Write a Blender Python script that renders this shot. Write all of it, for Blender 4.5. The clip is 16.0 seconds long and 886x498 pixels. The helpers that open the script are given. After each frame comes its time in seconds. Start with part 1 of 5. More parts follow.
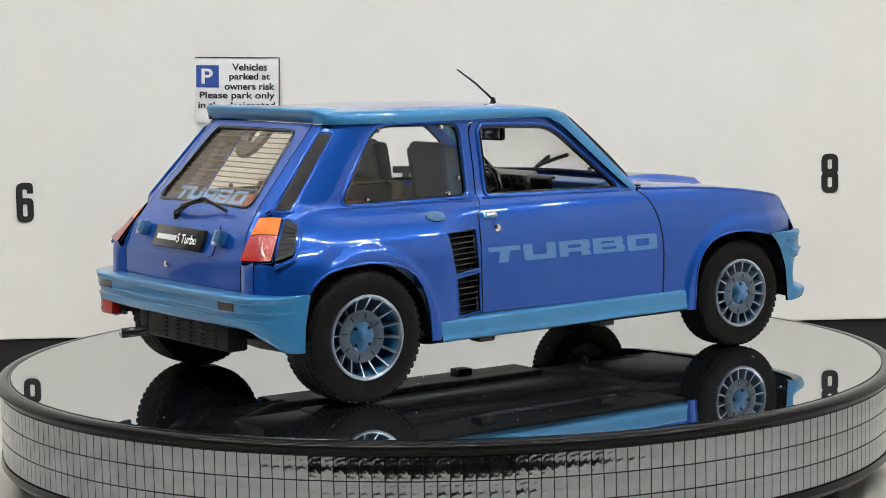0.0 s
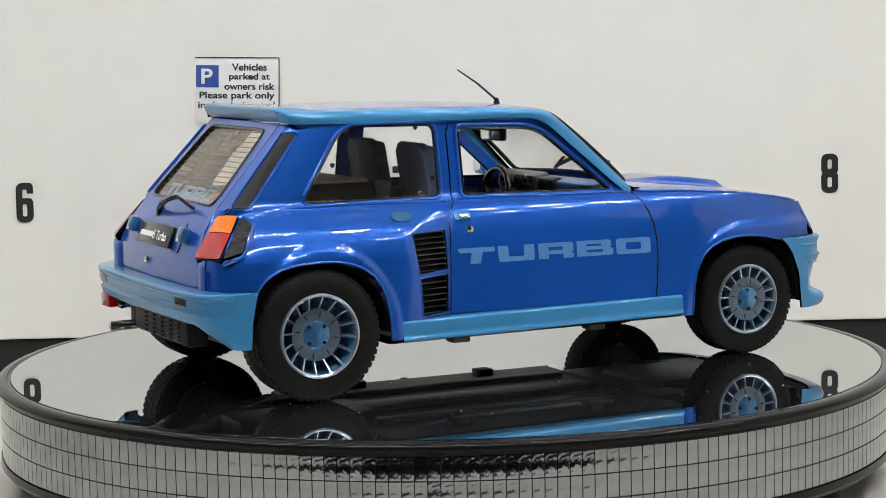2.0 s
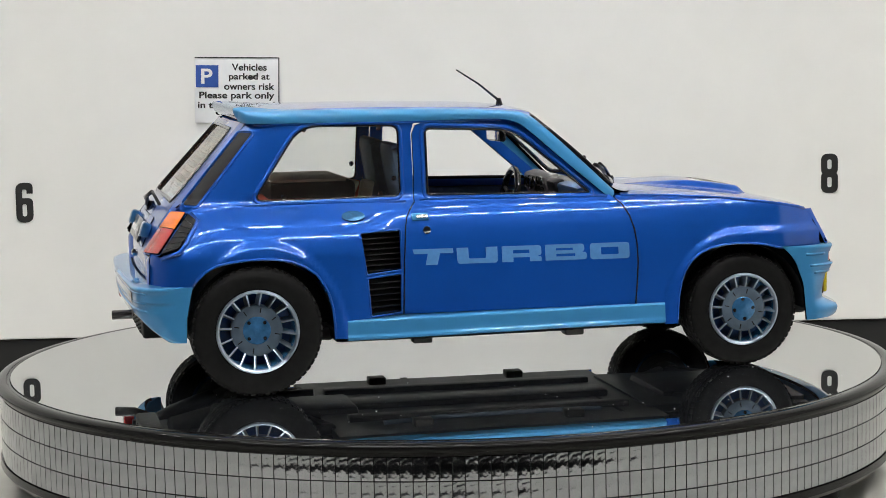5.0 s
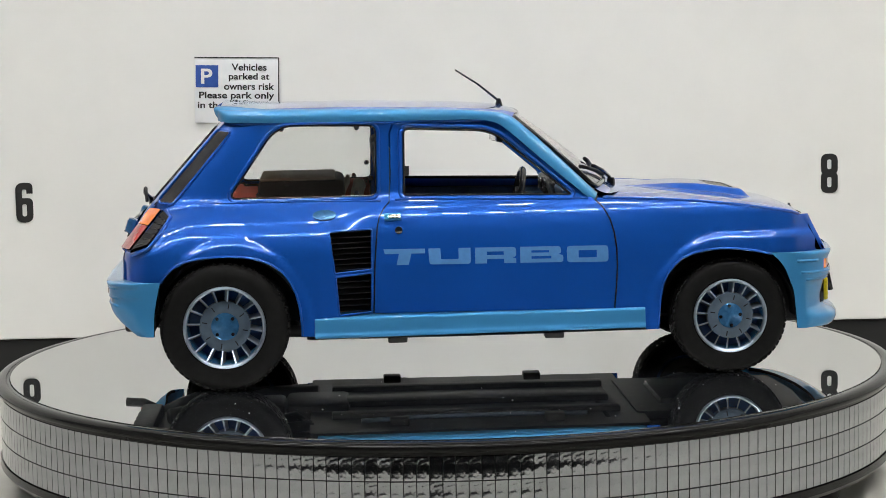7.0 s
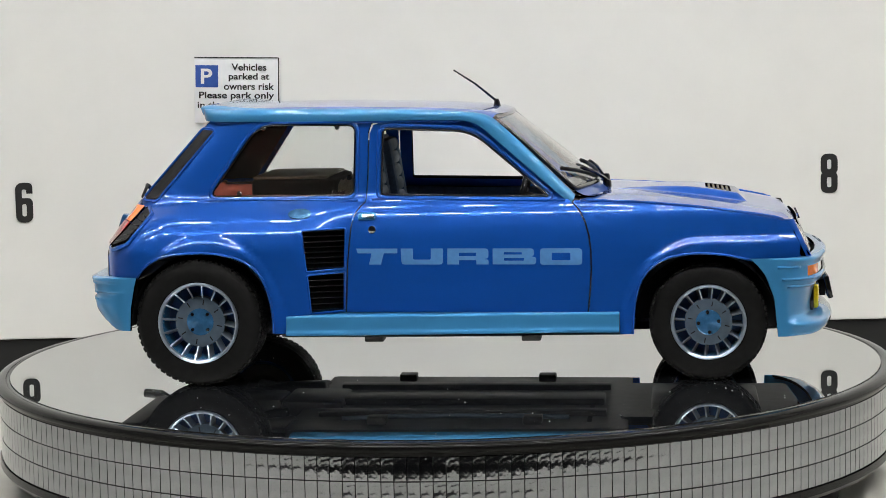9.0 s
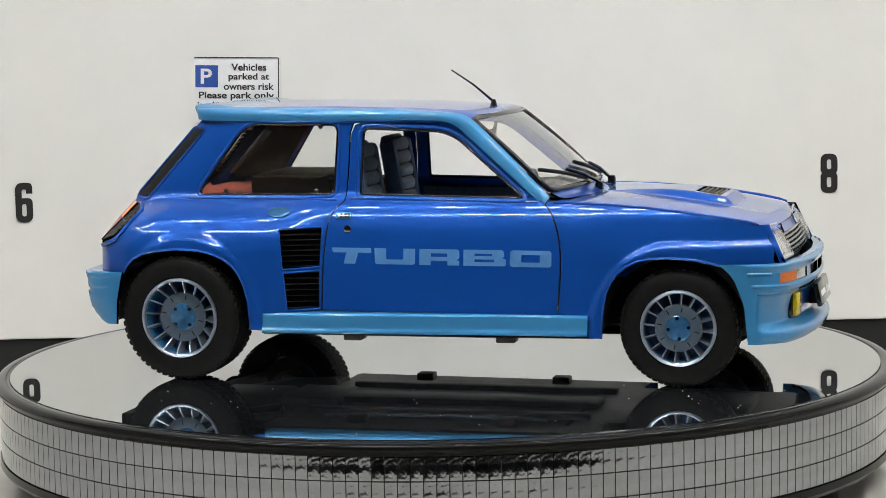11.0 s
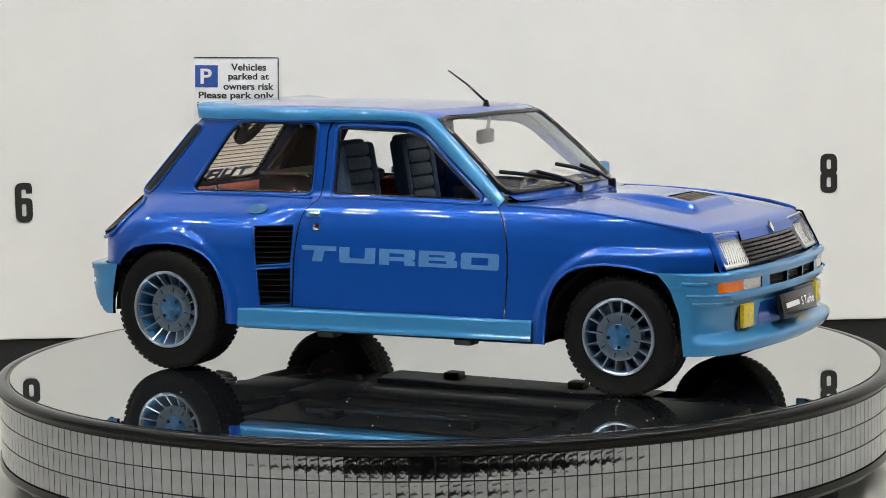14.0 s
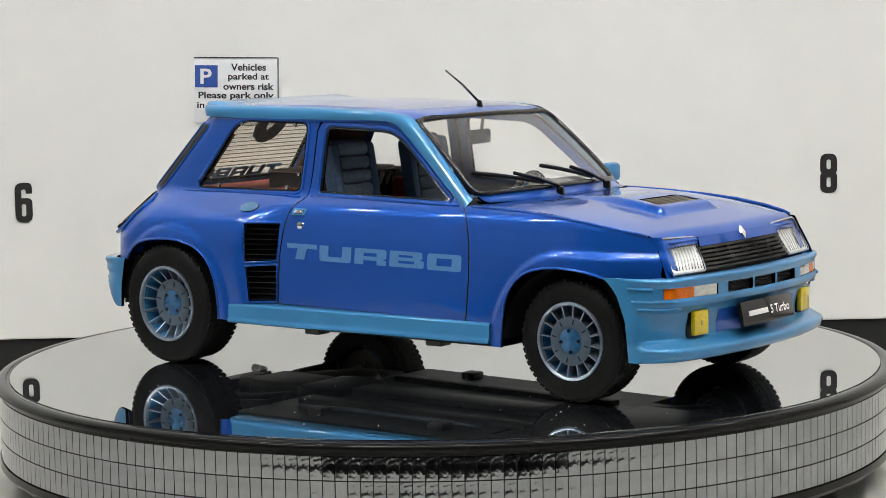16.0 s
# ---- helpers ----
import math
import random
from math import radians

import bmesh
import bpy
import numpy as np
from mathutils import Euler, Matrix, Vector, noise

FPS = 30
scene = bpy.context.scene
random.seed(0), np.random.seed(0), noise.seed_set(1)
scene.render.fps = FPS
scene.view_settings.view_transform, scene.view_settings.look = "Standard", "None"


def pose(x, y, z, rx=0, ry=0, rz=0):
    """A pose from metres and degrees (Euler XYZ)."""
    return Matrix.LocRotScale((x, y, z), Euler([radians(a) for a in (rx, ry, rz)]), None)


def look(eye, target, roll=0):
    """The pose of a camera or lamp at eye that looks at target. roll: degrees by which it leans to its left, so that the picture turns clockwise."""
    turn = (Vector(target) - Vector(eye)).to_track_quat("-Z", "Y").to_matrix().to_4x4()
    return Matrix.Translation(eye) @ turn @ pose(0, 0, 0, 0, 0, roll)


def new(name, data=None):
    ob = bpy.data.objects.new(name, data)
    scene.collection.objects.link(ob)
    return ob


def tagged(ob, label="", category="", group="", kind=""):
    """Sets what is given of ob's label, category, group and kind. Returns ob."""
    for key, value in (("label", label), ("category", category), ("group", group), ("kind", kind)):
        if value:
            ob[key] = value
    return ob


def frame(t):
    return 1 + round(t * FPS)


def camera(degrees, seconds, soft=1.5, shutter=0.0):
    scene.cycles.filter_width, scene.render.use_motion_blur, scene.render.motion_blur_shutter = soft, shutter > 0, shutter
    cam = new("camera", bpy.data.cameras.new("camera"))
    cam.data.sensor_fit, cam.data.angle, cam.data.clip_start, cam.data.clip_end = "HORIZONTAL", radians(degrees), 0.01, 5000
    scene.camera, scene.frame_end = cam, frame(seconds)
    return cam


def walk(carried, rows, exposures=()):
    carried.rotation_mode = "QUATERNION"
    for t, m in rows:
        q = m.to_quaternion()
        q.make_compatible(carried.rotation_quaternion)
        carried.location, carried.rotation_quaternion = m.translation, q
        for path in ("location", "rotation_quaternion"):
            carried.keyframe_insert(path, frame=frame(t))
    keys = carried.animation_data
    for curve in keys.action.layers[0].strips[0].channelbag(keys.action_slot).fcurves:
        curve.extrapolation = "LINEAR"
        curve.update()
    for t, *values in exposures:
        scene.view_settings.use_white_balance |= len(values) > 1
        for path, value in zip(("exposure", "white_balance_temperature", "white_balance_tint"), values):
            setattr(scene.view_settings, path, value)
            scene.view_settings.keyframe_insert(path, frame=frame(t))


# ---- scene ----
# Turntable with a scale model car in front of a white panel; millimetres are turned into metres by MM.
MM = 0.001
YAW0, RATE = 36.479, -4.6034      # the platter's turn at the start, and its degrees per second
CAR_Y = 0.0
CAR_SKEW, CAR_OFF = -1.375, -3.1  # the car stands a little skew and off the platter's axis

cam = camera(23.916, 16.0, soft=0.65)
EYE = Vector((-0.00033, -0.59633, 0.09392))
AIM = Vector((0.00026, 0.99449, -0.10483))
walk(cam, [(0.0, look(EYE, EYE + AIM, -1.123)),
           (16.0, look(EYE, EYE + AIM + Vector((0.00054, 0, 0)), -1.123))],
     exposures=[(0.0, 0.2, 6500, 10), (16.0, 0.2, 6500, 10)])

# ---- light ----
world = bpy.data.worlds.new("room_light")
scene.world = world
world.use_nodes = True
world.node_tree.nodes["Background"].inputs["Color"].default_value = (0.86, 0.93, 1.0, 1)
world.node_tree.nodes["Background"].inputs["Strength"].default_value = 0.05


# ---- materials ----
def material(name, colour, rough=0.5, metal=0.0, coat=0.0, grain=0.0, scale=400.0, bump=0.0, blotch=0.0, blotch_scale=40.0, flakes=0.0, spec=0.5):
    m = bpy.data.materials.new(name)
    m.use_nodes = True
    nt = m.node_tree
    b = nt.nodes["Principled BSDF"]
    b.inputs["Roughness"].default_value = rough
    b.inputs["Metallic"].default_value = metal
    b.inputs["Coat Weight"].default_value = coat
    b.inputs["Coat Roughness"].default_value = 0.012
    b.inputs["Specular IOR Level"].default_value = spec
    b.inputs["Base Color"].default_value = (*colour, 1)
    if not (grain or bump or blotch or flakes):
        return m
    co = nt.nodes.new("ShaderNodeTexCoord")
    last = None
    for amount, sc in ((grain, scale), (blotch, blotch_scale)):
        if not amount:
            continue
        n = nt.nodes.new("ShaderNodeTexNoise")
        n.inputs["Scale"].default_value = sc
        n.inputs["Detail"].default_value = 4
        nt.links.new(co.outputs["Object"], n.inputs["Vector"])
        r = nt.nodes.new("ShaderNodeMapRange")
        r.inputs["From Min"].default_value, r.inputs["From Max"].default_value = 0.3, 0.7
        r.inputs["To Min"].default_value, r.inputs["To Max"].default_value = 1 - amount, 1 + amount
        nt.links.new(n.outputs["Fac"], r.inputs["Value"])
        mix = nt.nodes.new("ShaderNodeMix")
        mix.data_type, mix.blend_type = "RGBA", "MULTIPLY"
        mix.inputs["Factor"].default_value = 1
        mix.inputs["A"].default_value = (*colour, 1)
        sockets = [i for i in mix.inputs if i.type == "RGBA"]
        if last:
            nt.links.new(last, sockets[0])
        else:
            sockets[0].default_value = (*colour, 1)
        nt.links.new(r.outputs["Result"], sockets[1])
        last = [o for o in mix.outputs if o.type == "RGBA"][0]
        rr = nt.nodes.new("ShaderNodeMapRange")
        rr.inputs["To Min"].default_value, rr.inputs["To Max"].default_value = max(rough - 0.5 * amount * rough, 0), min(rough + 0.5 * amount * rough, 1)
        nt.links.new(n.outputs["Fac"], rr.inputs["Value"])
        nt.links.new(rr.outputs["Result"], b.inputs["Roughness"])
    if flakes:
        v = nt.nodes.new("ShaderNodeTexVoronoi")
        v.inputs["Scale"].default_value = 9000
        nt.links.new(co.outputs["Object"], v.inputs["Vector"])
        r = nt.nodes.new("ShaderNodeMapRange")
        r.inputs["To Min"].default_value, r.inputs["To Max"].default_value = 1 - flakes, 1 + flakes
        nt.links.new(v.outputs["Color"], r.inputs["Value"])
        mix = nt.nodes.new("ShaderNodeMix")
        mix.data_type, mix.blend_type = "RGBA", "MULTIPLY"
        mix.inputs["Factor"].default_value = 1
        sockets = [i for i in mix.inputs if i.type == "RGBA"]
        if last:
            nt.links.new(last, sockets[0])
        else:
            sockets[0].default_value = (*colour, 1)
        nt.links.new(r.outputs["Result"], sockets[1])
        last = [o for o in mix.outputs if o.type == "RGBA"][0]
    if last:
        nt.links.new(last, b.inputs["Base Color"])
    if bump:
        n = nt.nodes.new("ShaderNodeTexNoise")
        n.inputs["Scale"].default_value = scale
        n.inputs["Detail"].default_value = 3
        nt.links.new(co.outputs["Object"], n.inputs["Vector"])
        bp = nt.nodes.new("ShaderNodeBump")
        bp.inputs["Strength"].default_value = bump
        bp.inputs["Distance"].default_value = 0.0003
        nt.links.new(n.outputs["Fac"], bp.inputs["Height"])
        nt.links.new(bp.outputs["Normal"], b.inputs["Normal"])
    return m


def glass(name, tint, rough=0.0, haze=0.0, haze_tint=(0.8, 0.8, 0.78)):
    """Clear plastic pane; where haze is given, glare is painted in as flat diffuse colour."""
    m = material(name, tint, rough)
    b = m.node_tree.nodes["Principled BSDF"]
    b.inputs["Transmission Weight"].default_value = 1.0
    b.inputs["IOR"].default_value = 1.32
    if haze:
        nt = m.node_tree
        glare_film, mix = nt.nodes.new("ShaderNodeBsdfDiffuse"), nt.nodes.new("ShaderNodeMixShader")
        glare_film.inputs["Color"].default_value = (*haze_tint, 1)
        mix.inputs["Fac"].default_value = haze
        nt.links.new(b.outputs["BSDF"], mix.inputs[1])
        nt.links.new(glare_film.outputs["BSDF"], mix.inputs[2])
        nt.links.new(mix.outputs["Shader"], nt.nodes["Material Output"].inputs["Surface"])
    return m


def glow(name, colour, strength):
    m = bpy.data.materials.new(name)
    m.use_nodes = True
    b = m.node_tree.nodes["Principled BSDF"]
    b.inputs["Base Color"].default_value = (*colour, 1)
    b.inputs["Emission Color"].default_value = (*colour, 1)
    b.inputs["Emission Strength"].default_value = strength
    return m


BLUE = material("metallic_blue_paint", (0.008, 0.084, 0.42), 0.34, 0.36, 1.0, blotch=0.04, blotch_scale=25, flakes=0.2, spec=0.12)
PALE = material("pale_blue_clear_plastic", (0.05, 0.19, 0.40), 0.2, 0.5, 1.0, grain=0.2, scale=700, bump=0.4)
SKY = material("light_blue_paint", (0.044, 0.225, 0.46), 0.42, 0.2, 1.0, blotch=0.04, blotch_scale=40, flakes=0.08, spec=0.1)
DECAL = material("pale_blue_decal", (0.07, 0.22, 0.50), 0.45, 0.0, 0.5, grain=0.06, scale=900)
BLACK = material("black_plastic", (0.007, 0.007, 0.008), 0.45, spec=0.22, grain=0.25, scale=700, bump=0.15)
GLOSSY_BLACK = material("gloss_black", (0.008, 0.008, 0.009), 0.18, coat=0.3, grain=0.15, scale=300)
CHASSIS = material("grey_black_chassis_plastic", (0.028, 0.027, 0.025), 0.5, grain=0.3, scale=250, bump=0.25, blotch=0.3, blotch_scale=60)
RUBBER = material("tyre_rubber", (0.005, 0.005, 0.005), 0.6, spec=0.16, grain=0.25, scale=500, bump=0.2, blotch=0.2, blotch_scale=120)
SILVER = material("silver_paint", (0.52, 0.53, 0.55), 0.34, 0.75, 0.3, grain=0.08, scale=600)
# silver rims; the blue cast is reflected blue put into the colour
RIM_PAINT = material("silver_rim_with_blue_reflection", (0.38, 0.45, 0.54), 0.28, 0.8, 0.4, grain=0.08, scale=600)
HUB = material("grey_hub_paint", (0.085, 0.12, 0.16), 0.35, 0.3, 0.4, grain=0.1, scale=500)
CHROME = material("chrome", (0.75, 0.76, 0.78), 0.12, 1.0, grain=0.06, scale=300)
ORANGE = material("orange_lens", (0.78, 0.16, 0.001), 0.22, 0.0, 0.6, grain=0.12, scale=1500, bump=0.3)
RED = material("red_lens", (0.36, 0.006, 0.005), 0.22, 0.0, 0.6, grain=0.12, scale=1500, bump=0.3)
YELLOW = material("yellow_lens", (0.75, 0.56, 0.01), 0.25, 0.0, 0.8, grain=0.12, scale=1500, bump=0.5)
LENS = material("clear_headlight_lens", (0.60, 0.61, 0.60), 0.2, 0.85, 1.0, grain=0.1, scale=500, bump=0.35)
LAMP_BOWL = material("silvered_reflector", (0.86, 0.86, 0.84), 0.35, 0.35, 0.2, grain=0.1, scale=450, bump=0.6)
LAMP_GLASS = glass("clear_lamp_moulding", (0.97, 0.98, 0.97), 0.04)
SEAT = material("blue_grey_seat_fabric", (0.11, 0.155, 0.21), 0.75, grain=0.2, scale=900, bump=0.4)
SEAT_SIDE = material("dark_blue_seat_side", (0.06, 0.11, 0.19), 0.7, grain=0.2, scale=900, bump=0.3)
CARPET = material("red_brown_carpet", (0.32, 0.055, 0.03), 0.85, grain=0.25, scale=800, bump=0.5)
DASH = material("grey_dashboard", (0.075, 0.075, 0.075), 0.6, grain=0.15, scale=600, bump=0.2)
COVER = material("dark_brown_engine_cover", (0.013, 0.012, 0.013), 0.7, grain=0.2, scale=600, bump=0.2)
TAN = material("tan_trim", (0.42, 0.36, 0.28), 0.7, grain=0.15, scale=600)
CLEAR = glass("clear_plastic_pane", (0.93, 0.94, 0.93))
# haze in the next three panes is painted glare
QUARTER_PANE = glass("quarter_window_pane", (0.93, 0.94, 0.93), haze=0.004, haze_tint=(0.75, 0.68, 0.58))
BRONZE = glass("bronze_rear_pane", (0.88, 0.82, 0.72), haze=0.02, haze_tint=(0.62, 0.50, 0.36))
SCREEN_PANE = glass("windscreen_pane_with_glare", (0.95, 0.95, 0.93), haze=0.015)
MIRROR = material("mirror_glass", (0.73, 0.74, 0.73), 0.006, 1.0)
film_nodes = MIRROR.node_tree.nodes
film, film_mix = film_nodes.new("ShaderNodeBsdfDiffuse"), film_nodes.new("ShaderNodeMixShader")
film.inputs["Color"].default_value = (0.55, 0.62, 0.75, 1)   # a thin film of dust on the glass
film_mix.inputs["Fac"].default_value = 0.005
MIRROR.node_tree.links.new(film_nodes["Principled BSDF"].outputs["BSDF"], film_mix.inputs[1])
MIRROR.node_tree.links.new(film.outputs["BSDF"], film_mix.inputs[2])
MIRROR.node_tree.links.new(film_mix.outputs["Shader"], film_nodes["Material Output"].inputs["Surface"])
MIRROR.node_tree.nodes["Principled BSDF"].inputs["Specular Tint"].default_value = (0.9, 0.9, 0.9, 1)
TILE = material("silver_mirror_foil", (0.295, 0.305, 0.32), 0.08, 1.0, grain=0.14, scale=170, bump=0.6)
JOINT = material("dark_foil_joint", (0.03, 0.03, 0.032), 0.5, grain=0.2, scale=400)
RIM_BLACK = material("polished_black_rim", (0.008, 0.008, 0.008), 0.1, 0.0, 0.0, spec=0.14, grain=0.05, scale=200)
WALL = material("white_painted_panel", (0.80, 0.80, 0.77), 0.55, grain=0.015, scale=60, blotch=0.035, blotch_scale=5, bump=0.03)
TABLE = material("pale_grey_tabletop", (0.52, 0.51, 0.47), 0.5, grain=0.04, scale=120, blotch=0.06, blotch_scale=8, bump=0.05)
DARK = material("matt_black_board", (0.008, 0.008, 0.008), 0.8, grain=0.2, scale=100)
ROOM = material("dim_room_paint", (0.10, 0.10, 0.105), 0.8, grain=0.1, scale=20)
INK = material("black_print", (0.012, 0.012, 0.012), 0.6, grain=0.15, scale=900)
PAPER = material("white_sign_card", (0.82, 0.83, 0.84), 0.5, grain=0.02, scale=300)
SIGN_BLUE = material("sign_blue_print", (0.03, 0.09, 0.36), 0.5, grain=0.08, scale=600)
PRINT_WHITE = material("white_print", (0.80, 0.80, 0.80), 0.5, grain=0.05, scale=900)
LED = glow("led_chip", (1.0, 0.985, 0.96), 100.0)
# left panel's grey is set low to weaken light bounced from that side
SIDE = material("dimmed_side_panel", (0.22, 0.22, 0.22), 0.7, grain=0.05, scale=40, blotch=0.1, blotch_scale=6)
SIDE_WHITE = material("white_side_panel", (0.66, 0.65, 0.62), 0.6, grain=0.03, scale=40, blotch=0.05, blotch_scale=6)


# ---- mesh helpers (millimetres in, metres out) ----
def link(name, mesh, mat, parent=None, label=""):
    ob = new(name, mesh)
    if mat:
        mesh.materials.append(mat)
    if parent:
        ob.parent = parent
    if label:
        ob["label"] = label
    return ob


def from_lists(name, verts, faces, mat, parent=None, label="", smooth=True, normals=None):
    me = bpy.data.meshes.new(name)
    me.from_pydata([tuple(c * MM for c in v) for v in verts], [], faces)
    if smooth:
        me.polygons.foreach_set("use_smooth", [True] * len(me.polygons))
    if normals is not None:
        me.normals_split_custom_set_from_vertices([tuple(n) for n in normals])
    me.update()
    return link(name, me, mat, parent, label)


def part(name, bm, mat, parent, label="", smooth=False):
    """One mesh object from a bmesh in millimetres."""
    bmesh.ops.recalc_face_normals(bm, faces=bm.faces)
    bmesh.ops.scale(bm, vec=(MM, MM, MM), verts=bm.verts)
    me = bpy.data.meshes.new(name)
    bm.to_mesh(me)
    bm.free()
    if smooth:
        me.polygons.foreach_set("use_smooth", [True] * len(me.polygons))
        me.set_sharp_from_angle(angle=radians(40))
    return link(name, me, mat, parent, label)


def box_bm(c, s, bevel=0.4, rot=None, bm=None, segs=2):
    bm2 = bmesh.new()
    bmesh.ops.create_cube(bm2, size=1)
    bmesh.ops.scale(bm2, vec=s, verts=bm2.verts)
    if bevel:
        bmesh.ops.bevel(bm2, geom=bm2.edges[:], offset=min(bevel, min(s) * 0.45), segments=segs, affect="EDGES", profile=0.5)
    if rot:
        bmesh.ops.rotate(bm2, matrix=Euler([radians(a) for a in rot]).to_matrix(), verts=bm2.verts)
    bmesh.ops.translate(bm2, vec=c, verts=bm2.verts)
    if bm is None:
        return bm2
    me = bpy.data.meshes.new("tmp")
    bm2.to_mesh(me)
    bm2.free()
    bm.from_mesh(me)
    bpy.data.meshes.remove(me)
    return bm


def box(name, c, s, mat, parent, bevel=0.4, rot=None, label=""):
    return part(name, box_bm(c, s, bevel, rot), mat, parent, label, smooth=True)


def lathe(name, prof, mat, parent, at=(0, 0, 0), axis="z", n=48, label="", closed=False):
    """prof: (radius, height) pairs turned about an axis."""
    verts, faces = [], []
    k = len(prof)
    for i in range(n):
        a = 2 * math.pi * i / n
        for r, h in prof:
            c, s = r * math.cos(a), r * math.sin(a)
            v = {"z": (c, s, h), "y": (c, h, s), "x": (h, c, s)}[axis]
            verts.append([v[j] + at[j] for j in range(3)])
    for i in range(n):
        for j in range(k if closed else k - 1):
            a, b = i * k + j, i * k + (j + 1) % k
            c, d = ((i + 1) % n) * k + (j + 1) % k, ((i + 1) % n) * k + j
            faces.append((a, b, c, d))
    bm = bmesh.new()
    me = bpy.data.meshes.new("tmp")
    me.from_pydata(verts, [], faces)
    bm.from_mesh(me)
    bpy.data.meshes.remove(me)
    bmesh.ops.remove_doubles(bm, verts=bm.verts, dist=1e-4)
    return part(name, bm, mat, parent, label, smooth=True)


def tube_lists(pts, r, n=8, closed=False, r2=None):
    """A round bar along a polyline; returns verts, faces."""
    pts = [Vector(q) for q in pts]
    verts, faces = [], []
    m = len(pts)
    ref = Vector((0.31, 0.27, 0.91))
    for i, q in enumerate(pts):
        a = pts[(i - 1) % m] if (closed or i > 0) else q
        b = pts[(i + 1) % m] if (closed or i < m - 1) else q
        d = (b - a).normalized()
        u = d.cross(ref)
        if u.length < 0.2:
            u = d.cross(Vector((1, 0, 0)))
        u.normalize()
        w = d.cross(u)
        rad = r if r2 is None else r + (r2 - r) * i / (m - 1)
        for k in range(n):
            t = 2 * math.pi * k / n
            verts.append(tuple(q + (u * math.cos(t) + w * math.sin(t)) * rad))
    for i in range(m if closed else m - 1):
        for k in range(n):
            faces.append((i * n + k, i * n + (k + 1) % n, ((i + 1) % m) * n + (k + 1) % n, ((i + 1) % m) * n + k))
    if not closed:
        faces.append(tuple(range(n))[::-1])
        faces.append(tuple((m - 1) * n + k for k in range(n)))
    return verts, faces


def tube(name, pts, r, mat, parent, n=8, closed=False, label="", r2=None):
    v, f = tube_lists(pts, r, n, closed, r2)
    return from_lists(name, v, f, mat, parent, label)


def rounded(points, seg=5):
    """Closed outline with rounded corners from (u, v, radius) corners."""
    out = []
    n = len(points)
    for i, (x, y, r) in enumerate(points):
        p = Vector((x, y))
        if r <= 0:
            out.append((x, y))
            continue
        a, b = Vector(points[i - 1][:2]) - p, Vector(points[(i + 1) % n][:2]) - p
        r = min(r, a.length * 0.49, b.length * 0.49)
        p0, p1 = p + a.normalized() * r, p + b.normalized() * r
        for k in range(seg + 1):
            t = k / seg
            q = p0 * (1 - t) ** 2 + p * 2 * t * (1 - t) + p1 * t ** 2
            out.append((q.x, q.y))
    return out


class Curve1:
    """Smooth function through pairs (u, value)."""

    def __init__(self, pairs, soft=0.0):
        u, v = zip(*sorted(pairs))
        self.u = np.linspace(u[0] - 3 * soft, u[-1] + 3 * soft, 900)
        step = self.u[1] - self.u[0]
        lin = np.interp(self.u, u, v)
        slope0, slope1 = (v[1] - v[0]) / (u[1] - u[0]), (v[-1] - v[-2]) / (u[-1] - u[-2])
        lin = np.where(self.u < u[0], v[0] + slope0 * (self.u - u[0]), lin)
        lin = np.where(self.u > u[-1], v[-1] + slope1 * (self.u - u[-1]), lin)
        if soft:
            k = int(3 * soft / step)
            w = np.exp(-0.5 * (np.arange(-k, k + 1) * step / soft) ** 2)
            lin = np.convolve(np.pad(lin, k, mode="edge"), w / w.sum(), "valid")
        self.v = lin

    def __call__(self, q):
        return float(np.interp(q, self.u, self.v))


def sstep(a, b, x):
    t = min(max((x - a) / (b - a), 0), 1)
    return t * t * (3 - 2 * t)


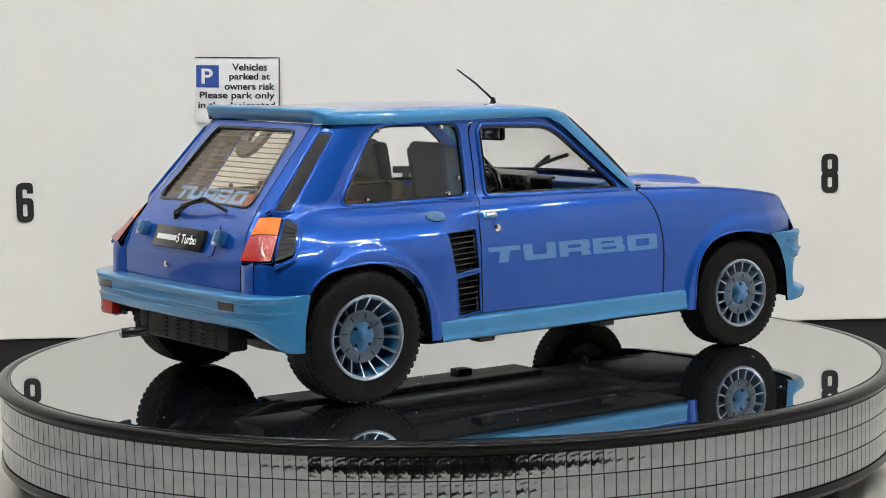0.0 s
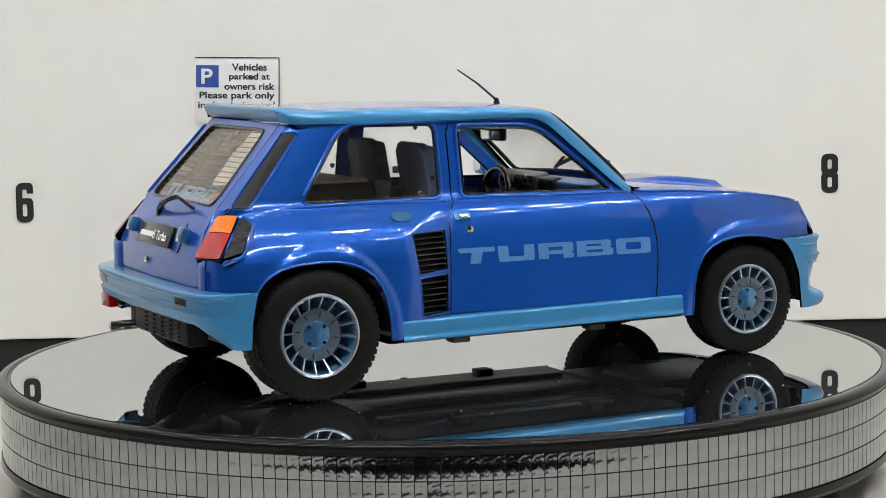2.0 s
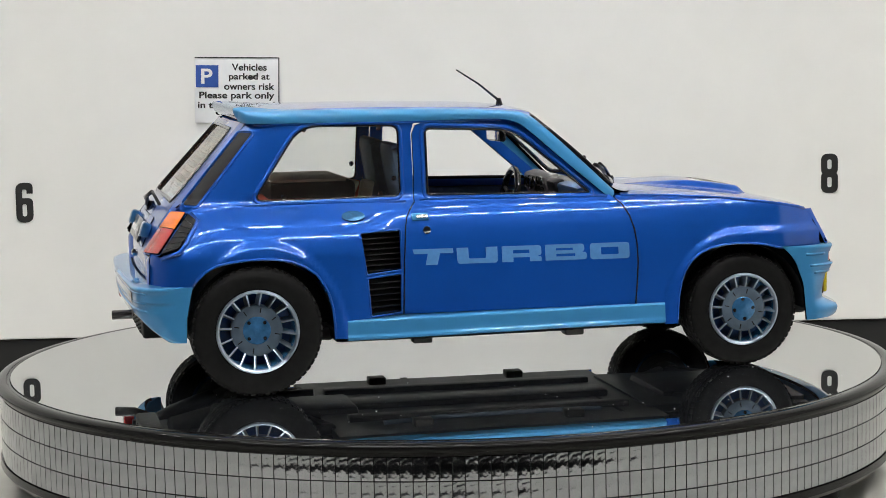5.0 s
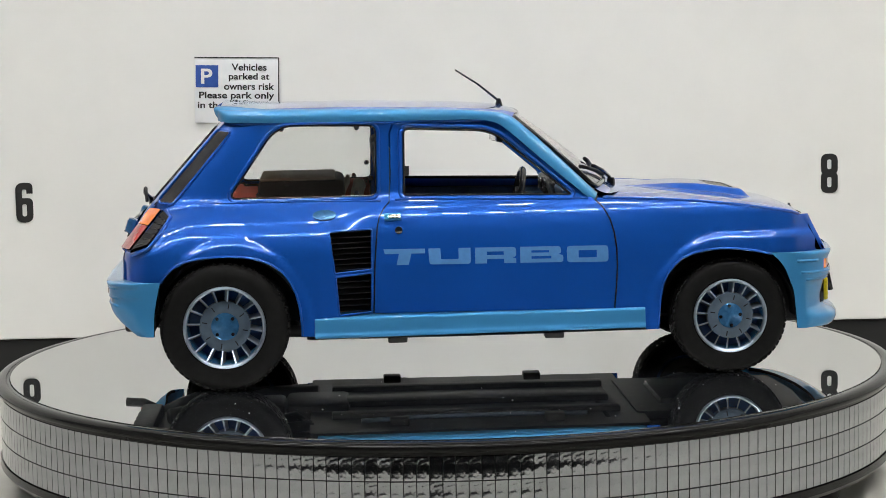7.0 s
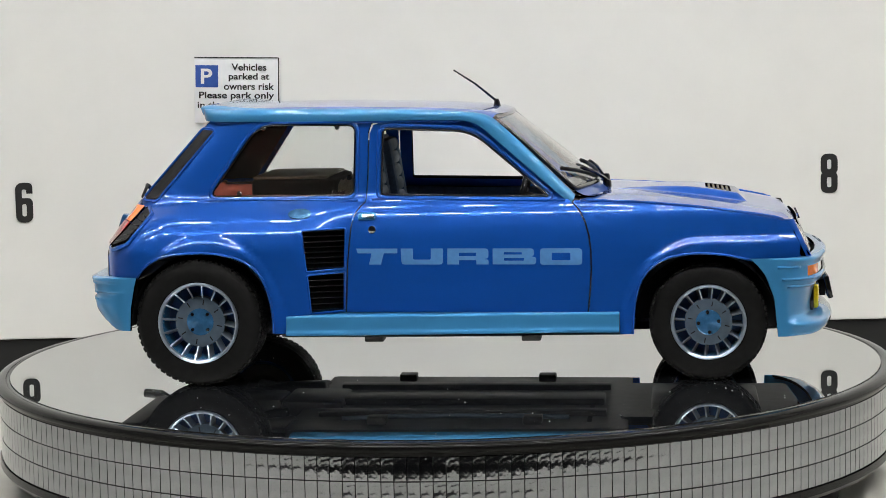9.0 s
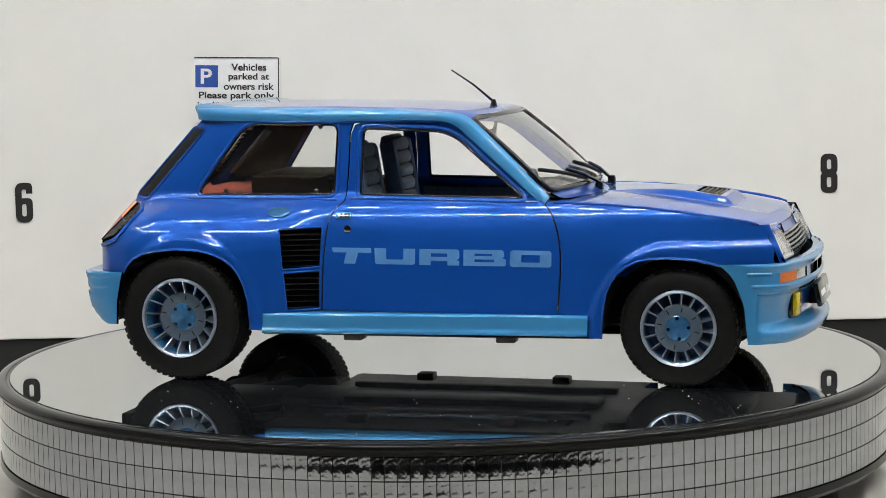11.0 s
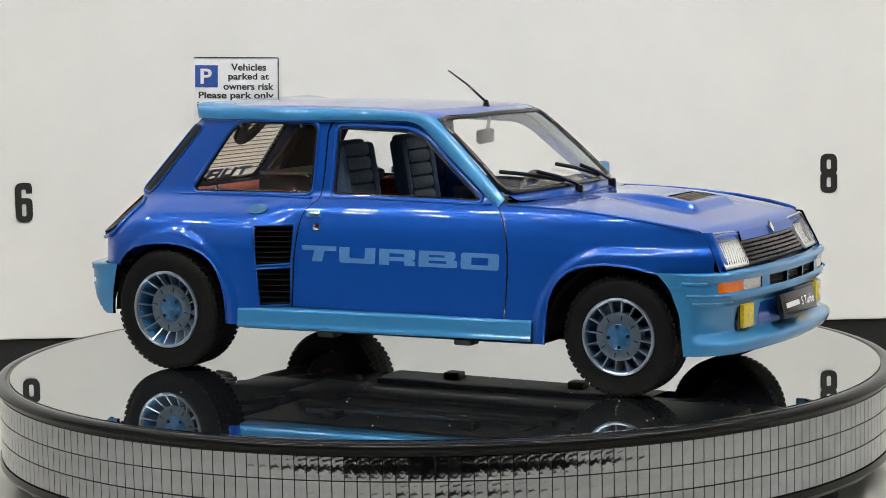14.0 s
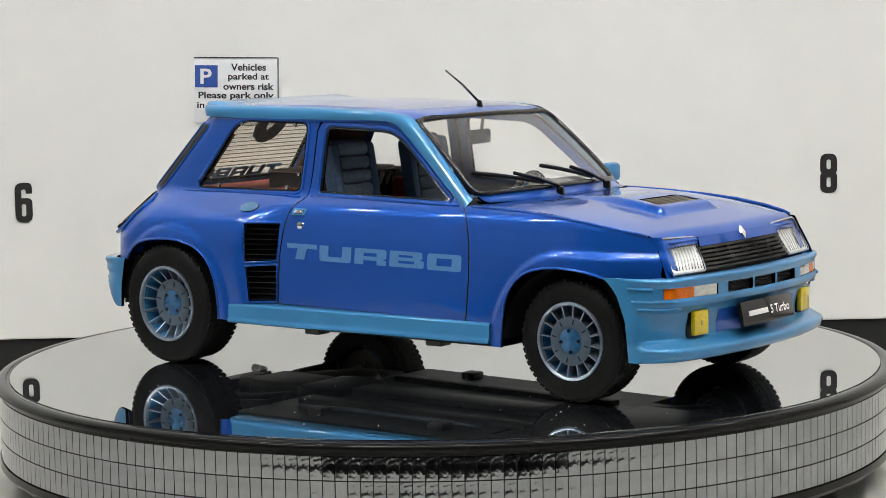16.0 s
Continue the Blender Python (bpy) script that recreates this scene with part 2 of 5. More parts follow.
def sheet(name, outline, f, mat, parent, holes=(), step=2.5, depth=1.0, out=(0, -1, 0), label="", lift=0.0, y0=True):
    """A panel with thickness: a flat outline with holes in (u, v), cut into a grid and laid on the surface f(u, v)."""
    bm = bmesh.new()
    for loop in (outline, *holes):
        vs = [bm.verts.new((u, v, 0)) for u, v in loop]
        for i in range(len(vs)):
            bm.edges.new((vs[i - 1], vs[i]))
    bmesh.ops.triangle_fill(bm, use_beauty=True, edges=bm.edges[:], normal=(0, 0, 1))
    us, ws = [q[0] for q in outline], [q[1] for q in outline]
    for axis, lo, hi in ((0, min(us), max(us)), (1, min(ws), max(ws))):
        st = step[axis] if isinstance(step, tuple) else step
        for k in range(1, int((hi - lo) / st) + 1):
            co, no = [0, 0, 0], [0, 0, 0]
            co[axis], no[axis] = lo + k * st - 0.0137 * st, 1
            bmesh.ops.bisect_plane(bm, geom=bm.verts[:] + bm.edges[:] + bm.faces[:], plane_co=co, plane_no=no, dist=1e-5)
    bm.verts.index_update()
    uv = [(v.co.x, v.co.y) for v in bm.verts]
    faces = [[v.index for v in q.verts] for q in bm.faces]
    rim = [(e.verts[0].index, e.verts[1].index) for e in bm.edges if len(e.link_faces) == 1]
    bm.free()
    out = Vector(out)
    P, N = [], []
    h = 0.05
    for u, v in uv:
        p = Vector(f(u, v))
        n = (Vector(f(u + h, v)) - Vector(f(u - h, v))).cross(Vector(f(u, v + h)) - Vector(f(u, v - h))).normalized()
        P.append(p)
        N.append(n)
    if sum((n.dot(out) for n in N)) < 0:
        N = [-n for n in N]
    P = [p + n * lift for p, n in zip(P, N)]
    a, b, c = faces[0][:3]
    good = []
    for q in faces:
        fn = (P[q[1]] - P[q[0]]).cross(P[q[2]] - P[q[0]])
        good.append(q if fn.dot(N[q[0]]) > 0 else q[::-1])
    nv = len(P)
    verts = P + [p - n * depth for p, n in zip(P, N)]
    norms = N + [-n for n in N]
    allf = good + [[i + nv for i in q[::-1]] for q in good]
    for i, j in rim:
        k = len(verts)
        verts += [P[i], P[j], P[j] - N[j] * depth, P[i] - N[i] * depth]
        fn = (P[j] - P[i]).cross(N[i]).normalized()
        norms += [fn] * 4
        allf.append([k, k + 1, k + 2, k + 3])
    dy = CAR_Y if y0 else 0
    return from_lists(name, [(v.x, v.y + dy, v.z) for v in verts], allf, mat, parent, label, True, norms)


def text_mesh(name, body, height, mat, parent, m, width=None, bold=0.0, depth=0.15, label=""):
    """Lettering of the built-in font, centred, of that cap height in mm, laid by the matrix m (in metres)."""
    cu = bpy.data.curves.new("tmp", "FONT")
    cu.body, cu.align_x, cu.align_y, cu.offset, cu.extrude = body, "CENTER", "CENTER", bold, 0.0
    cu.size = 1.0
    tmp = new("tmp", cu)
    dg = bpy.context.evaluated_depsgraph_get()
    me = bpy.data.meshes.new_from_object(tmp.evaluated_get(dg))
    bpy.data.objects.remove(tmp)
    bpy.data.curves.remove(cu)
    xs = [v.co.x for v in me.vertices]
    ys = [v.co.y for v in me.vertices]
    sy = height / (max(ys) - min(ys))
    sx = sy if width is None else width / (max(xs) - min(xs))
    cx, cy = (max(xs) + min(xs)) / 2, (max(ys) + min(ys)) / 2
    for v in me.vertices:
        v.co = m @ Vector(((v.co.x - cx) * sx * MM, (v.co.y - cy) * sy * MM, 0))
    me.name = name
    return link(name, me, mat, parent, label)


# ---- setting ----
def plane_box(name, lo, hi, mat, label, category):
    bm = box_bm([(a + b) / 2 for a, b in zip(lo, hi)], [b - a for a, b in zip(lo, hi)], 0.6)
    ob = part(name, bm, mat, None)
    return tagged(ob, label, category, kind="structure")


WALL_Y = 150.5
WALL_TURN = pose(0, WALL_Y * MM, 0, 0, 0, 1.75) @ pose(0, -WALL_Y * MM, 0)  # the backdrop stands a little askew
plane_box("wall_north", (-640, WALL_Y, -13.9), (640, WALL_Y + 6, 560), WALL, "white painted backdrop panel behind the turntable", "wall").matrix_world = WALL_TURN
plane_box("wall_plinth", (-640, WALL_Y + 1.5, -31), (640, WALL_Y + 8, -14.1), DARK, "black board under the white backdrop", "wall").matrix_world = WALL_TURN
plane_box("tabletop", (-700, -230, -44), (700, WALL_Y + 30, -31), TABLE, "pale grey tabletop under the turntable", "table")
# left panel is added out of view, grey to hold back bounced light
plane_box("wall_west", (-656, -330, -31), (-640, WALL_Y + 6, 560), SIDE, "unseen grey side panel added to dim the left", "wall")
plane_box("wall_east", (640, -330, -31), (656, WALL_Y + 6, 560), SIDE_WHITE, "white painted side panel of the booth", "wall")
# added roof, out of view; kept dark so paint and mirror reflect little
plane_box("ceiling", (-656, -350, 560), (656, WALL_Y + 6, 572), ROOM, "unseen dim grey roof panel added to darken reflections", "ceiling")
plane_box("floor", (-2500, -3200, -760), (2500, 900, -740), ROOM, "dim grey floor of the room", "floor")
plane_box("wall_south", (-2500, -3200, -740), (2500, -3180, 1700), ROOM, "dim grey wall of the room", "wall")
plane_box("wall_room_west", (-2520, -3200, -740), (-2500, 900, 1700), ROOM, "dim grey wall of the room", "wall")
plane_box("wall_room_east", (2500, -3200, -740), (2520, 900, 1700), ROOM, "dim grey wall of the room", "wall")
plane_box("wall_room_north", (-2500, 900, -740), (2500, 920, 1700), ROOM, "dim grey wall of the room", "wall")
plane_box("ceiling_room", (-2500, -3200, 1700), (2500, 920, 1720), ROOM, "dim grey ceiling of the room", "ceiling")


def led_strip(x0, y0, x1, y1, label, pitch=25):
    n = int(math.hypot(x1 - x0, y1 - y0) / pitch)
    top = new("led_strip")
    tagged(top, label, "light", group="led ring under the booth roof")
    top.location = ((x0 + x1) / 2 * MM, (y0 + y1) / 2 * MM, 0.480)
    dx, dy = x1 - x0, y1 - y0
    for t in (-0.4, 0.4):
        box("hanger", (dx * t, dy * t, 42), (4, 4, 78), SILVER, top, 0.4)
    box("rail", (0, 0, 2), (abs(dx) + 18, abs(dy) + 18, 3), SILVER, top, 0.5)
    for i in range(n):
        t = (i + 0.5) / n - 0.5
        c = box("led_chip", (dx * t, dy * t, -0.2), (15, 15, 1.2), LED, top, 0)


led_strip(-410, -335, 410, -335, "long silver LED strip with a row of small lit chips", 22)
led_strip(-410, -60, 410, -60, "long silver LED strip with a row of small lit chips", 44)
led_strip(-430, -320, -430, 90, "short silver LED strip with a row of small lit chips", 62)
led_strip(430, -320, 430, 90, "short silver LED strip with a row of small lit chips", 46)


# printed numerals on the backdrop
def wall_text(name, body, x, z, h, w, mat, parent, off=0.25, bold=0.0, label=""):
    m = Matrix.Translation((x * MM, (WALL_Y - off) * MM, z * MM)) @ Euler((radians(90), 0, 0)).to_matrix().to_4x4()
    return text_mesh(name, body, h, mat, parent, m, w, bold, label=label)


SIX = rounded([(-3.05, 7.1, 2.8), (-3.05, -7.1, 2.8), (3.05, -7.1, 2.8), (3.05, 1.6, 2.4), (-0.75, 1.6, 0), (-0.75, 4.7, 0.7), (0.85, 4.7, 0.7), (0.85, 3.2, 0), (3.05, 3.2, 0), (3.05, 7.1, 2.8)])
EIGHT = rounded([(-3.05, 7.1, 2.6), (-3.05, 0.9, 0.9), (-2.5, 0.1, 0.3), (-3.05, -0.7, 0.9), (-3.05, -7.1, 2.6), (3.05, -7.1, 2.6), (3.05, -0.7, 0.9), (2.5, 0.1, 0.3), (3.05, 0.9, 0.9), (3.05, 7.1, 2.6)])
SEVEN = [(-3.05, 7.1), (-3.05, 4.7), (0.5, 4.7), (-1.9, -7.1), (0.7, -7.1), (3.05, 4.9), (3.05, 7.1)]


def slot(z0, z1):
    return rounded([(-0.8, z0, 0.75), (0.8, z0, 0.75), (0.8, z1, 0.75), (-0.8, z1, 0.75)], 4)


for body, x, z, line, holes in (("6", -148.6, 35.2, SIX, [slot(-4.9, -0.5)]), ("7", -14.6, 38.2, SEVEN, []), ("8", 139.6, 39.4, EIGHT, [slot(1.5, 5.0), slot(-5.0, -1.3)])):
    ob = sheet("numeral", line, lambda u, v, x=x, z=z: (x + u, WALL_Y - 0.3, z + v), INK, None, holes=holes, step=4, depth=0.25, out=(0, -1, 0), y0=False)
    ob.matrix_world = WALL_TURN
    tagged(ob, f"black printed numeral {body} on the white backdrop", "numeral", group="numerals on the backdrop")


def parking_sign():
    x0, x1, z1, z0 = -86.9, -57.2, 85.1, 62.0
    cx, cz = (x0 + x1) / 2, (z0 + z1) / 2
    top = new("parking_sign")
    top.matrix_world = WALL_TURN @ pose(cx * MM, (WALL_Y - 0.4) * MM, cz * MM, 0, 1.5, 0)
    tagged(top, "white printed parking sign with a blue square on the backdrop", "sign")
    box("card", (0, 0, 0), (x1 - x0, 0.7, z1 - z0), PAPER, top, 0.1)
    bm = bmesh.new()
    box_bm((0, -0.2, (z1 - z0) / 2), (x1 - x0, 0.8, 0.3), 0, None, bm)
    box_bm(((x1 - x0) / 2, -0.2, 3), (0.35, 0.8, z1 - z0 - 6), 0, None, bm)
    part("border", bm, INK, top, "thin black printed border")
    bm = box_bm((-10.5, -0.35, 4.9), (8.0, 0.3, 7.8), 0)
    part("blue_square", bm, SIGN_BLUE, top, "blue printed square")

    def line(body, dx, dz, h, w, mat=INK, off=0.5):
        m = Matrix.Translation((dx * MM, -off * MM, dz * MM)) @ Euler((radians(90), 0, 0)).to_matrix().to_4x4()
        text_mesh("lettering", body, h, mat, top, m, w, 0.021)

    line("P", -10.6, 4.9, 5.4, 4.0, PRINT_WHITE, 0.65)
    line("Vehicles", 4.4, 8.2, 2.5, 12.4)
    line("parked at", 4.4, 4.6, 3.0, 14.4)
    line("owners risk", 4.4, 1.4, 2.5, 17.8)
    line("Please park only", 0.0, -2.1, 3.1, 26.6)
    line("in the designated", -0.2, -5.6, 3.1, 27.2)


parking_sign()


# ---- turntable ----
R_MIRROR, R_RIM, R_BAND = 122.9, 127.2, 125.6
turntable = new("turntable")
tagged(turntable, "round display turntable with mirror top and silver tiled edge", "turntable")
platter = lathe("platter", [(0.001, 0.0), (40, 0.0), (90, 0.0), (R_MIRROR, 0.0), (R_MIRROR, -2.0), (0.001, -2.0)], MIRROR, turntable, n=128,
                label="round mirror glass top")
lathe("rim", [(R_MIRROR + 0.05, -2), (R_MIRROR + 0.05, -0.35), (R_MIRROR + 0.5, -0.05), (125.0, -0.1), (126.4, -0.35), (127.0, -1.0), (127.1, -1.7), (126.7, -2.35), (125.9, -2.6), (125.75, -3.3), (124.0, -3.4), (120, -3.4)],
      RIM_BLACK, turntable, n=192, label="polished black rim")
drum = lathe("drum", [(124.8, -3.3), (124.8, -20.75), (124.0, -20.8), (1, -20.8)], JOINT, turntable, n=192, label="dark backing of the tiles")
pedestal = new("pedestal")
tagged(pedestal, "black pedestal ring on six feet under the turntable", "pedestal")
lathe("foot_ring", [(124.4, -20.85), (126.2, -21.1), (126.4, -22.9), (125.4, -24.1), (118, -24.3), (1, -24.3)], RIM_BLACK, pedestal, n=160, label="black lower ring")
for i in range(6):
    a = math.radians(30 + 60 * i)
    lathe("foot", [(0.001, -24.2), (9, -24.2), (9.5, -26), (9.5, -30.6), (8.6, -31), (0.001, -31)], BLACK, pedestal, at=(108 * math.cos(a), 108 * math.sin(a), 0), n=24)


# dust specks on the mirror
bm = bmesh.new()
rd = random.Random(4)
for i in range(90):
    a, r = rd.uniform(0, 6.283), 118 * math.sqrt(rd.random())
    s = rd.uniform(0.12, 0.3)
    box_bm((r * math.cos(a), r * math.sin(a), 0.05), (s, s, 0.1), 0, (0, 0, rd.uniform(0, 90)), bm)
tagged(part("dust", bm, PAPER, platter), kind="stuff")


# ---- the model car ----
car = new("model_car")
tagged(car, "blue scale model hatchback with light blue trim on the mirror turntable", "model car")

DOOR_P = Curve1([(8, 44.8), (18.5, 44.9), (28, 44.6), (33, 44.3), (37, 43.7), (41, 42.8), (45, 41.2), (46.8, 39.9), (47.8, 38.4), (48.6, 36.9), (49.6, 36.0), (69.5, 31.9), (75, 30.8)], 0.9)
FRONT_P = Curve1([(8, 44.6), (33, 44.6), (36.0, 44.3), (40, 43.4), (44, 42.2), (46, 41.2), (46.9, 40.0), (47.5, 38.7), (48.2, 37.0), (52, 33.0)], 0.45)
REAR_P = Curve1([(8, 48.0), (30, 48.1), (36, 47.9), (38.2, 47.3), (41, 46.2), (44, 43.6), (46.6, 40.0), (48.3, 37.2), (49.6, 36.0), (69.5, 31.9), (75, 30.8)], 0.7)
X_REAR = Curve1([(20, -88.2), (36.5, -88.0), (38.4, -87.0), (48.4, -79.8), (69.8, -61.0), (75, -56.4)], 0.5)
TAP_F = Curve1([(40, 0), (76, 0), (85, 0.9), (92, 3.6), (95.5, 5.4), (100, 7.6), (104, 10)], 1.2)


def flare(x, z):
    """The raised lip that follows each wheel opening."""
    if x > 0:
        u, v = (min(x, 73) - 73.0) / 19.4, (z - 13.0) / 21.2
    else:
        u, v = (x + 59.6) / 18.5, (z - 14.0) / 21.9
    d = (math.hypot(u, max(v, 0)) - 1) * 20
    return 1 - sstep(2.2, 4.6, d)


def half_width(x, z):
    if x > 0:
        b = sstep(43, 60, x)
        w = DOOR_P(z) * (1 - b) + FRONT_P(z) * b - TAP_F(x) + 1.05 * flare(x, z) * sstep(44, 52, x)
    else:
        b = sstep(-20.5, -37, x)
        w = DOOR_P(z) * (1 - b) + REAR_P(z) * b
        d = x - X_REAR(z)
        deep = 12 - 8.8 * sstep(46, 49.6, z)
        u = min(max(1 - d / 15, 0), 0.985)
        w -= deep * (1 - math.sqrt(1 - u * u))
        w += 0.75 * flare(x, z) * sstep(-33, -37, x) * sstep(-84, -76, x)
    return w


def side_f(s):
    return lambda x, z: (x, s * half_width(x, z), z)


ARCH_R = [(-77.8, 29.2), (-76.6, 31.0), (-74.6, 33.0), (-71.6, 34.6), (-68, 35.4), (-64, 35.8), (-60, 35.9), (-56, 35.6), (-52, 34.8), (-48.6, 33.4), (-45.8, 31.4), (-43.9, 28.8), (-42.5, 25.6), (-41.6, 22.0), (-41.2, 18), (-41.1, 14.3)]
ARCH_F = [(53.7, 13.0), (53.9, 17), (54.3, 21), (55.0, 24.6), (56.2, 27.6), (58.0, 30.0), (60.4, 31.9), (63.4, 33.2), (67, 33.9), (71, 34.2), (75, 34.0), (79, 33.5), (82, 32.8), (84.8, 32.1)]
DOOR_REAR = [(-22.0, 19.4), (-21.8, 24), (-21.5, 32), (-21.0, 38), (-20.6, 42), (-20.0, 44.6), (-18.6, 46.8), (-17.2, 48.2)]
DOOR_FRONT = [(41.9, 18.9), (42.4, 24), (42.8, 30), (42.7, 35), (42.2, 39), (41.2, 42.6), (39.6, 45.6), (37.8, 47.4)]
QUARTER_WIN = rounded([(-60.0, 49.9, 2.5), (-20.8, 49.9, 1.8), (-20.5, 68.4, 2.2), (-46.8, 68.9, 5)], 6)
DOOR_WIN = rounded([(-13.3, 49.9, 0.8), (31.6, 49.0, 0.6), (11.0, 66.4, 5), (-13.0, 67.4, 1.6)], 6)
VENT_A = rounded([(-33.6, 41.3, 0.5), (-32.3, 30.4, 0.5), (-22.4, 31.0, 0.5), (-22.2, 41.6, 0.5)], 2)
VENT_B = rounded([(-32.1, 29.5, 0.5), (-31.3, 19.3, 0.5), (-22.6, 19.8, 0.5), (-22.4, 30.2, 0.5)], 2)


def body_side(s, name):
    f, out = side_f(s), (0, s, 0)
    shift = [(u + 0.35, v) for u, v in DOOR_REAR]
    quarter = ([(u - 0.3, v) for u, v in DOOR_REAR] + [(-17.1, 56), (-17.0, 66.4), (-16.2, 68.8), (-14.5, 69.7), (-30, 69.9), (-60.6, 70.1)]
               + [(X_REAR(z) + 0.05, z) for z in (66, 62, 58, 54, 50, 47, 44, 41, 39, 37.4)] + [(-87.9, 34), (-87.9, 29.2)] + ARCH_R + [(-37.9, 14.1), (-37.8, 18.7)])
    sheet("quarter_panel", quarter, f, BLUE, car, holes=(QUARTER_WIN, VENT_A, VENT_B), step=1.0, out=out)
    door_outline = ([(42.0, 18.9)] + DOOR_FRONT[1:] + [(36.5, 48.6), (26.0, 57.6), (14.4, 67.4), (11.5, 69.0), (8.5, 69.5), (-12.8, 69.5), (-15.6, 68.4), (-16.6, 66.2), (-16.7, 56)]
                    + DOOR_REAR[::-1])
    door = sheet("door", door_outline, f, BLUE, car, holes=(DOOR_WIN,), step=1.8, out=out)
    fender = [(u + 0.35, v) for u, v in DOOR_FRONT] + [(38.6, 48.0)] + [(45, 47.8), (55, 47.4), (65, 46.7), (75, 45.7), (85, 44.2), (91, 43.1), (93.2, 42.4), (94.6, 41.0), (96.4, 38), (98.2, 34.9), (98.9, 33.2), (98.7, 32.3)] + ARCH_F[::-1] + [(50.3, 13.0), (50.3, 18.6)]
    sheet("front_wing", fender, f, BLUE, car, step=1.0, out=out)
    return door


right_door = body_side(-1, "r")
left_door = body_side(1, "l")


# roof, rails, pillars
def roof_f(x, y):
    zc = ROOF_C(x)
    return (x, y, zc - 1.0 * (y / 30) ** 2 - 1.2 * max(abs(y) / 30 - 0.86, 0) ** 2 * 30)


ROOF_C = Curve1([(-66, 73.6), (-50, 74.1), (-25, 74.1), (0, 73.4), (10, 72.8), (16, 72.2), (20, 70.9), (24, 68.0)], 1.6)
sheet("roof", [(-60, -30.2), (8, -30.4), (16.4, -31.2), (18.4, -24), (19.8, -12), (20.2, 0), (19.8, 12), (18.4, 24), (16.4, 31.2), (8, 30.4), (-60, 30.2)], roof_f, BLUE, car, step=3, out=(0, 0, 1))

RAIL = [(-63.2, 73.3, 26.0, -62.6, 70.3, 27.0), (-62.2, 73.3, 28.6, -61.4, 69.9, 30.6), (-59.0, 73.2, 29.6, -58.5, 69.8, 32.2), (-50, 73.2, 29.8, -50, 69.6, 32.4), (-40, 73.1, 30, -40, 69.5, 32.6), (-25, 72.9, 30, -25, 69.4, 32.8), (-10, 72.6, 30.2, -10, 69.4, 32.9), (0, 72.2, 30.4, 0, 69.4, 33.0),
        (6, 71.8, 30.6, 5, 69.4, 33.1), (11, 71.4, 30.9, 9, 69.2, 33.2), (14.5, 71.0, 31.2, 12, 68.4, 33.5), (17.2, 69.6, 31.6, 14.2, 66.9, 33.9), (22, 65.3, 32.4, 18.6, 63.0, 34.6), (30, 57.6, 33.9, 27, 55.6, 36.0), (38.3, 49.4, 35.4, 37.2, 46.9, 38.0)]


def rail(s):
    tab = np.array(RAIL)
    t = np.arange(len(tab))
    cols = [Curve1(list(zip(t, tab[:, k])), 0.35) for k in range(6)]

    def f(u, v):
        a = [c(u) for c in cols]
        x, z, w = (a[k] * (1 - v) + a[k + 3] * v for k in range(3))
        bulge = 1.25 * (1 - (2 * v - 1) ** 2) ** 0.8 if 0 < v < 1 else 0
        k = sstep(10.5, 12, u)
        return (x + 0.6 * bulge * k, s * (w + bulge * (0.75 - 0.35 * k)), z + bulge * (0.75 - 0.3 * k))
    sheet("roof_rail", [(0, 0.02), (len(tab) - 1.0, 0.02), (len(tab) - 1.0, 0.98), (0, 0.98)], f, SKY, car, step=(0.2, 0.12), depth=0.8, out=(0, s * 0.7, 0.7), label="light blue roof rail and windscreen pillar")


rail(-1)
rail(1)


# windscreen
def screen_f(y, v):
    k = (y / 34.5) ** 2
    bx, bz = 43.9 - 5.8 * k, 51.2 - 0.6 * k
    tx, tz = 19.4 - 2.8 * k, 70.4 - 0.6 * k
    b = 4 * v * (1 - v) * 0.5
    return (bx + (tx - bx) * v + 0.7 * b, y * (1 - 0.085 * v), bz + (tz - bz) * v + 0.7 * b)


SCREEN = rounded([(-34.3, 0.0, 0), (34.3, 0.0, 0), (34.0, 1.0, 0), (-34.0, 1.0, 0)], 5)
pane = sheet("windscreen", SCREEN, screen_f, SCREEN_PANE, car, step=(3, 0.1), depth=0.4, out=(1, 0, 1), label="clear windscreen with black seal")
pane.visible_shadow = False
edge = [screen_f(y, 0.0) for y in np.linspace(-32.5, 32.5, 24)] + [screen_f(33.8, 0.03)] + [screen_f(34.2, v) for v in np.linspace(0.1, 0.9, 8)] + [screen_f(33.2, 0.97)] + [screen_f(y, 0.995) for y in np.linspace(31.5, -31.5, 24)] \
    + [screen_f(-33.2, 0.97)] + [screen_f(-34.2, v) for v in np.linspace(0.9, 0.1, 8)] + [screen_f(-33.8, 0.03)]
tube("windscreen_seal", [(x, y + CAR_Y, z) for x, y, z in edge], 0.75, GLOSSY_BLACK, car, closed=True, label="black rubber windscreen seal")


# bonnet
HOOD_Z = Curve1([(38, 48.9), (45, 48.9), (55, 48.6), (65, 47.9), (75, 46.8), (85, 45.2), (92, 43.8), (99, 42.2), (104, 41)], 1.5)


def hood_front(y):
    return 96.3 + 2.2 * (1 - min((abs(y) / 37) ** 2, 1))


def hood_f(x, y):
    d = hood_front(y) - x
    drop = 0.16 * max(4.2 - d, 0) ** 2
    k = abs(y) / 38
    z = HOOD_Z(x) - 1.0 * k ** 4 - drop
    # raised scoop along the middle
    w = 13.8 - 5 * sstep(82, 50, x)
    ridge = sstep(w + 1.6, w - 1.6, abs(y)) * sstep(46, 72, x) * sstep(85.0, 81.8, x)
    z += 1.9 * ridge
    return (x, y, z)


